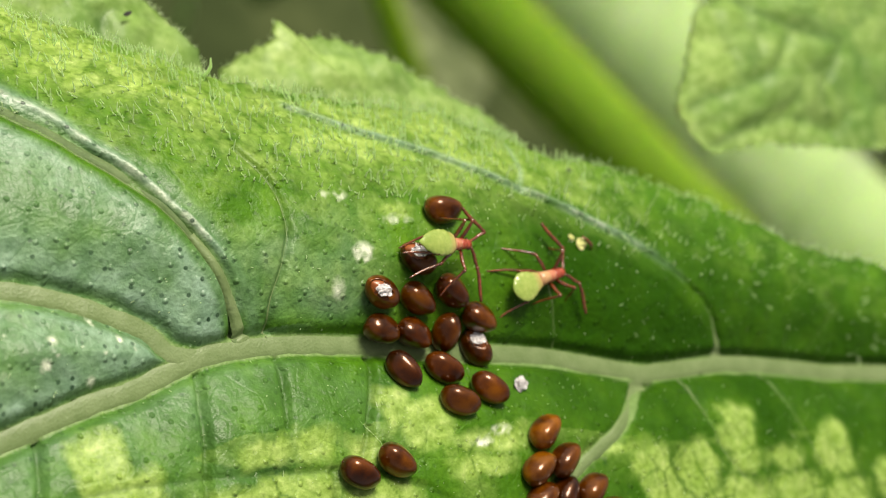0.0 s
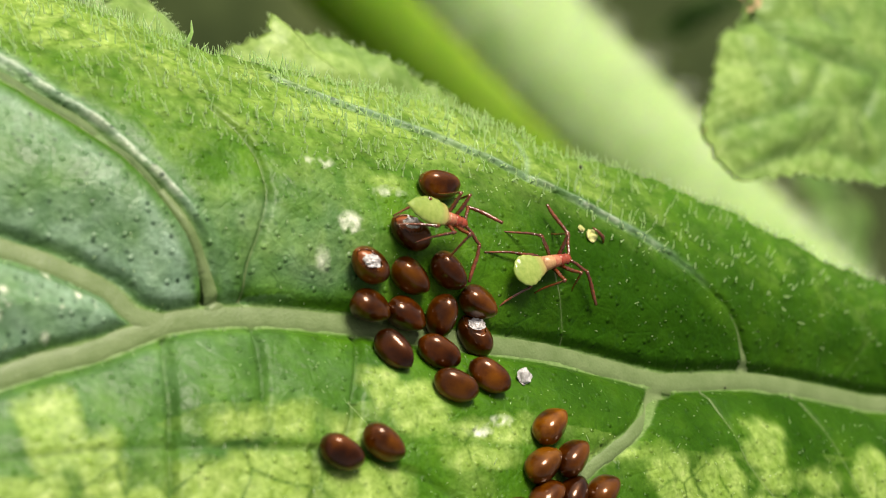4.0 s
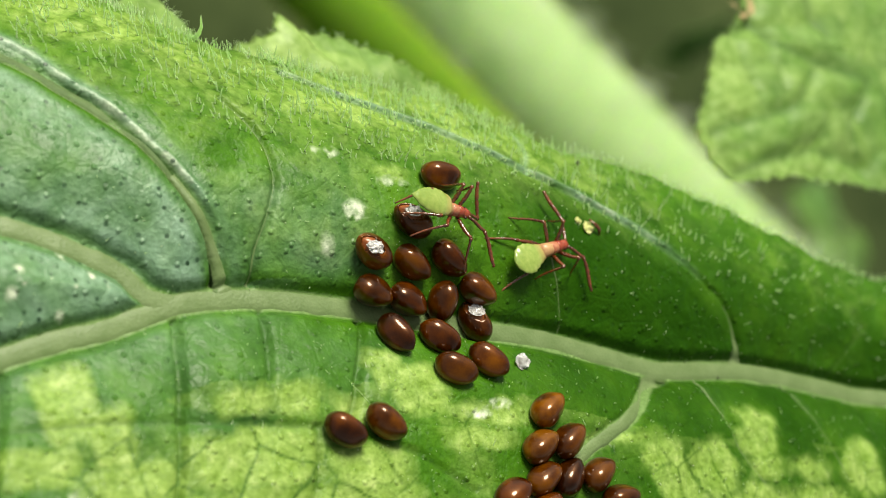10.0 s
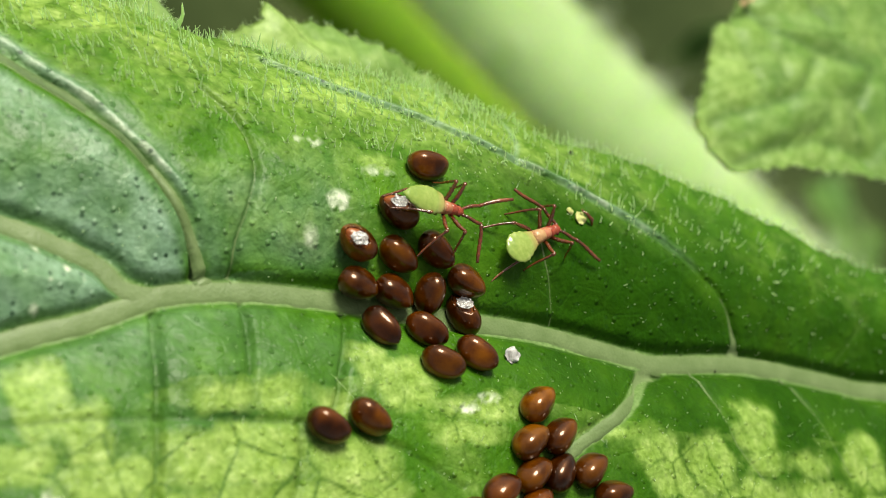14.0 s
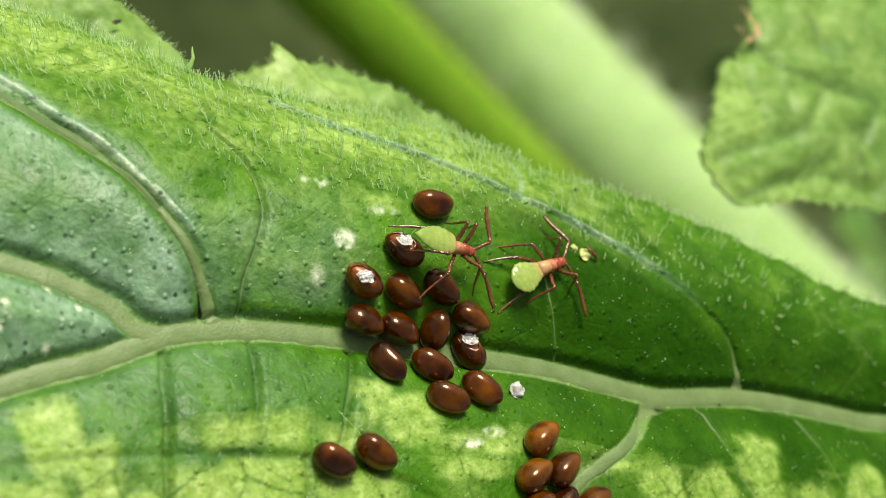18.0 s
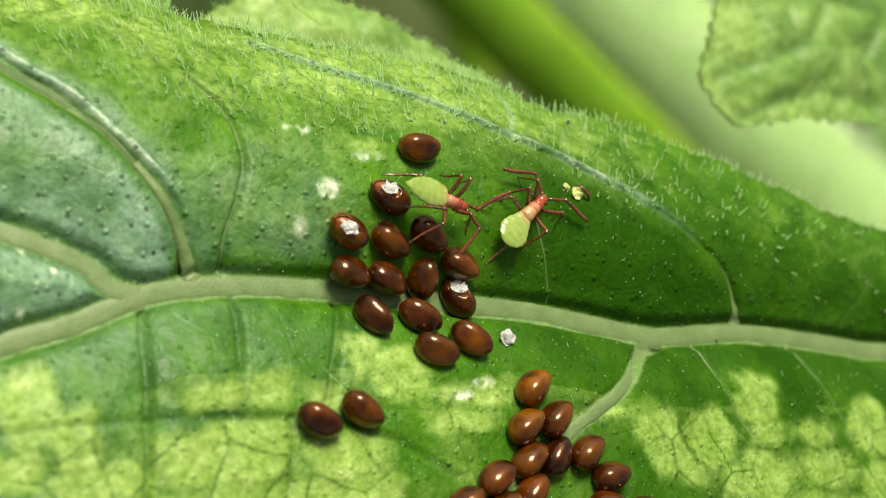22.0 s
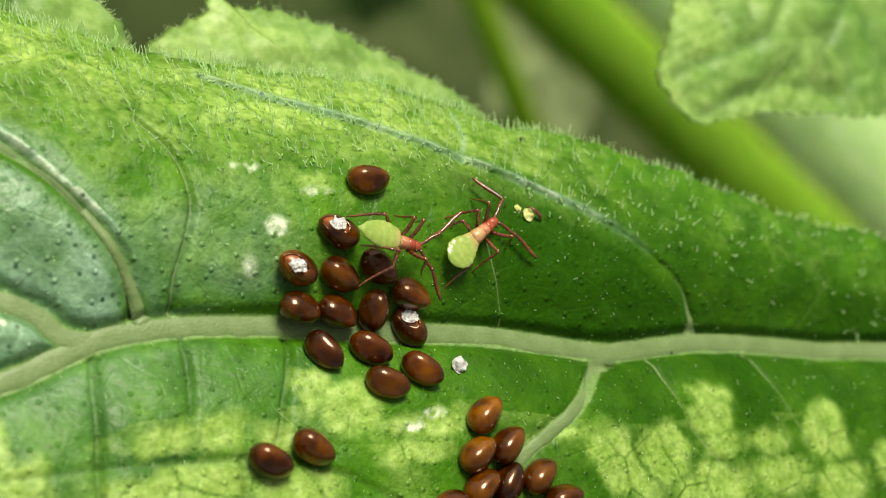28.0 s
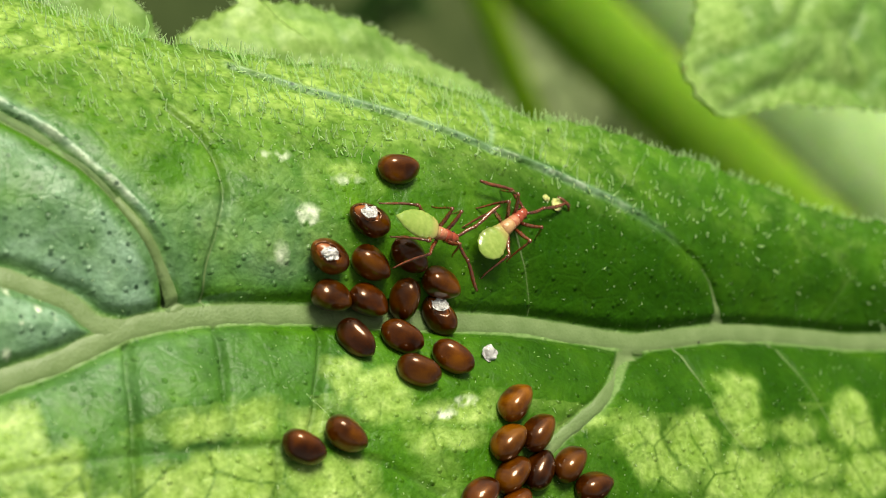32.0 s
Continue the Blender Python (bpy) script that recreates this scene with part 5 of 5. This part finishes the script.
ANTENNA_LEFT_A = [(0, 2.89, 2.24, 1.92), (2, 5.21, 1.71, 1.93), (4, 4.3, 0.66, 2.02), (7, 4.57, 2.7, 1.68), (9, 3.39, 2.64, 1.8), (11, 3.68, 0.9, 2.04), (13, 5.56, 0.43, 1.99), (14, 5.37, 0.79, 2.02), (17, 3.62, 2.38, 1.83), (19, 4.98, 1.41, 1.96), (20.5, 5.95, 1.59, 1.85), (21.5, 5.35, 0.32, 2.01), (22.5, 5.43, 0.33, 1.99), (24, 5.57, 1.39, 1.91), (25, 3.95, 1.96, 1.91), (26.5, 5.06, 1.53, 1.96), (28.5, 5.91, 0.72, 1.96), (32, 6.09, 0.57, 1.93)]
ANTENNA_RIGHT_A = [(0, 3.5, -1.34, 1.08), (2, 4.06, -1.32, 1.09), (4, 3.02, -1.16, 1.1), (7, 4.69, -0.94, 1.24), (9, 4.62, -1.09, 1.2), (11, 3.29, -1.12, 1.16), (13, 3.29, -1.16, 1.15), (14, 3.86, -1.24, 1.13), (17, 4.56, -1.45, 1.07), (19, 4.51, -1.64, 0.99), (20.5, 4.69, -1.53, 1.03), (21.5, 3.29, -1.44, 1), (22.5, 3.46, -1.82, 0.82), (24, 4.79, -1.95, 0.86), (25, 4.48, -1.89, 0.89), (26.5, 4.45, -1.95, 0.84), (28.5, 4.86, -2.37, 0.66), (32, 5.04, -2.42, 0.65)]
BUG_B = [(0, 6.82, -0.62, 0.87, 8), (2, 6.62, -0.52, 0.91, 8), (4, 6.73, -0.55, 0.89, 9), (7, 6.62, -0.5, 0.91, 13), (9, 6.74, -0.49, 0.89, 12), (11, 6.78, -0.43, 0.89, 15), (13, 6.73, -0.49, 0.89, 16), (14, 6.89, -0.28, 0.9, 17), (17, 6.98, -0, 0.91, 14), (19, 7.02, -0.17, 0.9, 17), (20.5, 6.83, -0.07, 0.9, 26), (21.5, 6.8, -0.04, 0.9, 29), (22.5, 6.58, -0.3, 0.9, 34), (24, 6.66, -0.23, 0.88, 35), (25, 6.58, -0.14, 0.9, 29), (26.5, 6.53, -0.17, 0.9, 28), (28.5, 6.71, 0.03, 0.91, 26), (32, 6.69, -0.08, 0.9, 27)]
HIND_LEFT_B = [(0, 4.04, -0.01, 0.74), (2, 4.38, -0.07, 0.74), (4, 3.93, 0.05, 0.77), (7, 3.88, 0.18, 0.77), (9, 3.97, 0.14, 0.78), (11, 4.25, 0.14, 0.76), (13, 4.26, 0.1, 0.74), (14, 4.49, 0.15, 0.75), (17, 3.65, 0.15, 0.79), (19, 4.68, 0.31, 0.75), (20.5, 4.17, 0.22, 0.76), (21.5, 4.64, 0.31, 0.75), (22.5, 4.56, 0.05, 0.74), (24, 4.62, 0.1, 0.72), (25, 4.65, 0.07, 0.73), (26.5, 4.82, 0.38, 0.72), (28.5, 4.84, 0.13, 0.7), (32, 4.92, 0.1, 0.69)]
MID_LEFT_B = [(0, 5.23, 0.76, 0.75), (2, 5.17, 0.71, 0.75), (4, 5.27, 0.77, 0.74), (7, 5.32, 0.9, 0.74), (9, 5.61, 0.9, 0.69), (11, 5.52, 0.96, 0.7), (13, 5.71, 0.74, 0.69), (14, 5.81, 0.7, 0.69), (17, 5.18, 0.92, 0.73), (19, 5.52, 0.89, 0.71), (20.5, 5.87, 0.88, 0.68), (21.5, 5.84, 0.58, 0.69), (22.5, 5.57, 0.66, 0.72), (24, 5.64, 0.81, 0.7), (25, 5.72, 0.8, 0.7), (26.5, 5.8, 0.81, 0.68), (28.5, 5.64, 0.79, 0.7), (32, 5.72, 0.76, 0.69)]
HIND_RIGHT_B = [(0, 4.77, -1.85, 0.23), (2, 4.73, -1.86, 0.23), (4, 4.7, -1.87, 0.23), (7, 4.8, -1.91, 0.21), (9, 4.72, -1.85, 0.24), (11, 4.76, -1.9, 0.21), (13, 4.8, -1.83, 0.24), (14, 4.75, -1.8, 0.27), (17, 4.67, -1.82, 0.25), (19, 4.71, -1.74, 0.3), (20.5, 4.8, -1.83, 0.24), (21.5, 4.73, -1.87, 0.23), (22.5, 4.83, -1.84, 0.26), (24, 4.85, -1.91, 0.21), (25, 4.68, -1.85, 0.22), (26.5, 4.96, -1.77, 0.3), (28.5, 5.2, -1.69, 0.31), (32, 5.49, -1.75, 0.32)]
MID_RIGHT_B = [(0, 6.43, -1.51, 0.4), (2, 6.16, -1.46, 0.4), (4, 6.32, -1.46, 0.41), (7, 6.19, -1.27, 0.47), (9, 6.38, -1.42, 0.41), (11, 6.41, -1.36, 0.43), (13, 6.61, -1.31, 0.48), (14, 6.33, -1.37, 0.45), (17, 6.22, -1.37, 0.42), (19, 6.16, -1.27, 0.46), (20.5, 6.25, -1.28, 0.47), (21.5, 6.28, -1.33, 0.44), (22.5, 6.39, -1.45, 0.41), (24, 6.39, -1.44, 0.41), (25, 6.39, -1.39, 0.43), (26.5, 6.43, -1.27, 0.48), (28.5, 6.45, -1.25, 0.49), (32, 6.65, -1.29, 0.48)]
ANTENNA_LEFT_B = [(0, 7.32, 1.52, 0.99), (2, 7.19, 1.42, 1.02), (4, 7.39, 1.7, 0.93), (7, 7.27, 1.78, 0.9), (9, 7.3, 1.88, 0.88), (11, 7.33, 1.89, 0.88), (13, 6.72, 1.5, 1.08), (14, 6.24, 1.51, 1.1), (17, 7.47, 1.98, 0.85), (19, 7.98, 2.13, 0.75), (20.5, 6.1, 1.51, 1.14), (21.5, 6.07, 1.59, 1.13), (22.5, 5.91, 1.3, 1.19), (24, 5.64, 1.16, 1.25), (25, 5.9, 1.59, 1.15), (26.5, 6.38, 1.34, 1.13), (28.5, 7.56, 2.32, 0.73), (32, 5.94, 1.66, 1.14)]
ANTENNA_RIGHT_B = [(0, 8.98, -2.14, 0.51), (2, 7.52, -2.07, 0.52), (4, 8.96, -2.02, 0.53), (7, 8.89, -1.95, 0.57), (9, 8.86, -1.95, 0.58), (11, 8.95, -1.89, 0.58), (13, 9.17, -1.93, 0.57), (14, 10.02, -1.32, 0.74), (17, 8.89, -1.82, 0.61), (19, 8.73, -1.82, 0.62), (20.5, 8.88, -0.89, 0.77), (21.5, 9.1, -0.74, 0.78), (22.5, 10.19, -0.4, 0.76), (24, 10.45, -0.24, 0.73), (25, 9.81, -1.11, 0.73), (26.5, 8.56, -1.66, 0.65), (28.5, 9.91, -1.16, 0.74), (32, 10.07, 0.62, 0.65)]


def blend(rows, t):
    """A place between timed rows."""
    ts = [r[0] for r in rows]
    return Vector([float(np.interp(t, ts, [r[k] for r in rows])) for k in (1, 2, 3)])


def motions():
    bugs = ((BUG_A, 0.95, -2, -7, "newly hatched bug with red legs standing on the eggs",
             {2: HIND_LEFT_A, 5: HIND_RIGHT_A, 4: MID_RIGHT_A, 3: FRONT_RIGHT_A, 6: ANTENNA_LEFT_A, 7: ANTENNA_RIGHT_A}),
            (BUG_B, 0.92, 6, -1, "newly hatched bug with red legs walking on the leaf",
             {2: HIND_LEFT_B, 1: MID_LEFT_B, 5: HIND_RIGHT_B, 4: MID_RIGHT_B, 6: ANTENNA_LEFT_B, 7: ANTENNA_RIGHT_B}))
    for keys, round_body, tail, pitch, label, feet in bugs:
        root, limbs = build_hatchling(round_body, tail, keys is BUG_A)
        tagged(root, label, "insect", "hatchlings")
        bodies = [(t, body_pose(u, v, z, turn, pitch)) for t, u, v, z, turn in keys]
        walk(root, bodies)
        for k, (a, b) in enumerate(limbs):
            hip = Vector(HIPS[k])
            s = 1 if hip.y > 0 else -1
            first, second = [], []
            for t, body in bodies:
                if k in feet:
                    foot = body.inverted() @ (blend(feet[k], t) * U) / U
                else:
                    foot = hip + Vector((0.55 if hip.x > 0.3 else 0.1, s * 0.95, -0.45))
                if k < 6:
                    one, two = bend_limb(hip, foot, FEMUR, SHIN, Vector((0, 0.4 * s, 1)))
                else:
                    one, two = bend_limb(hip, foot, SCAPE, FLAGELLUM, Vector((1, 0.3 * s, 0.2)))
                first.append((t, one))
                second.append((t, two))
            walk(a, first)
            walk(b, second)


motions()
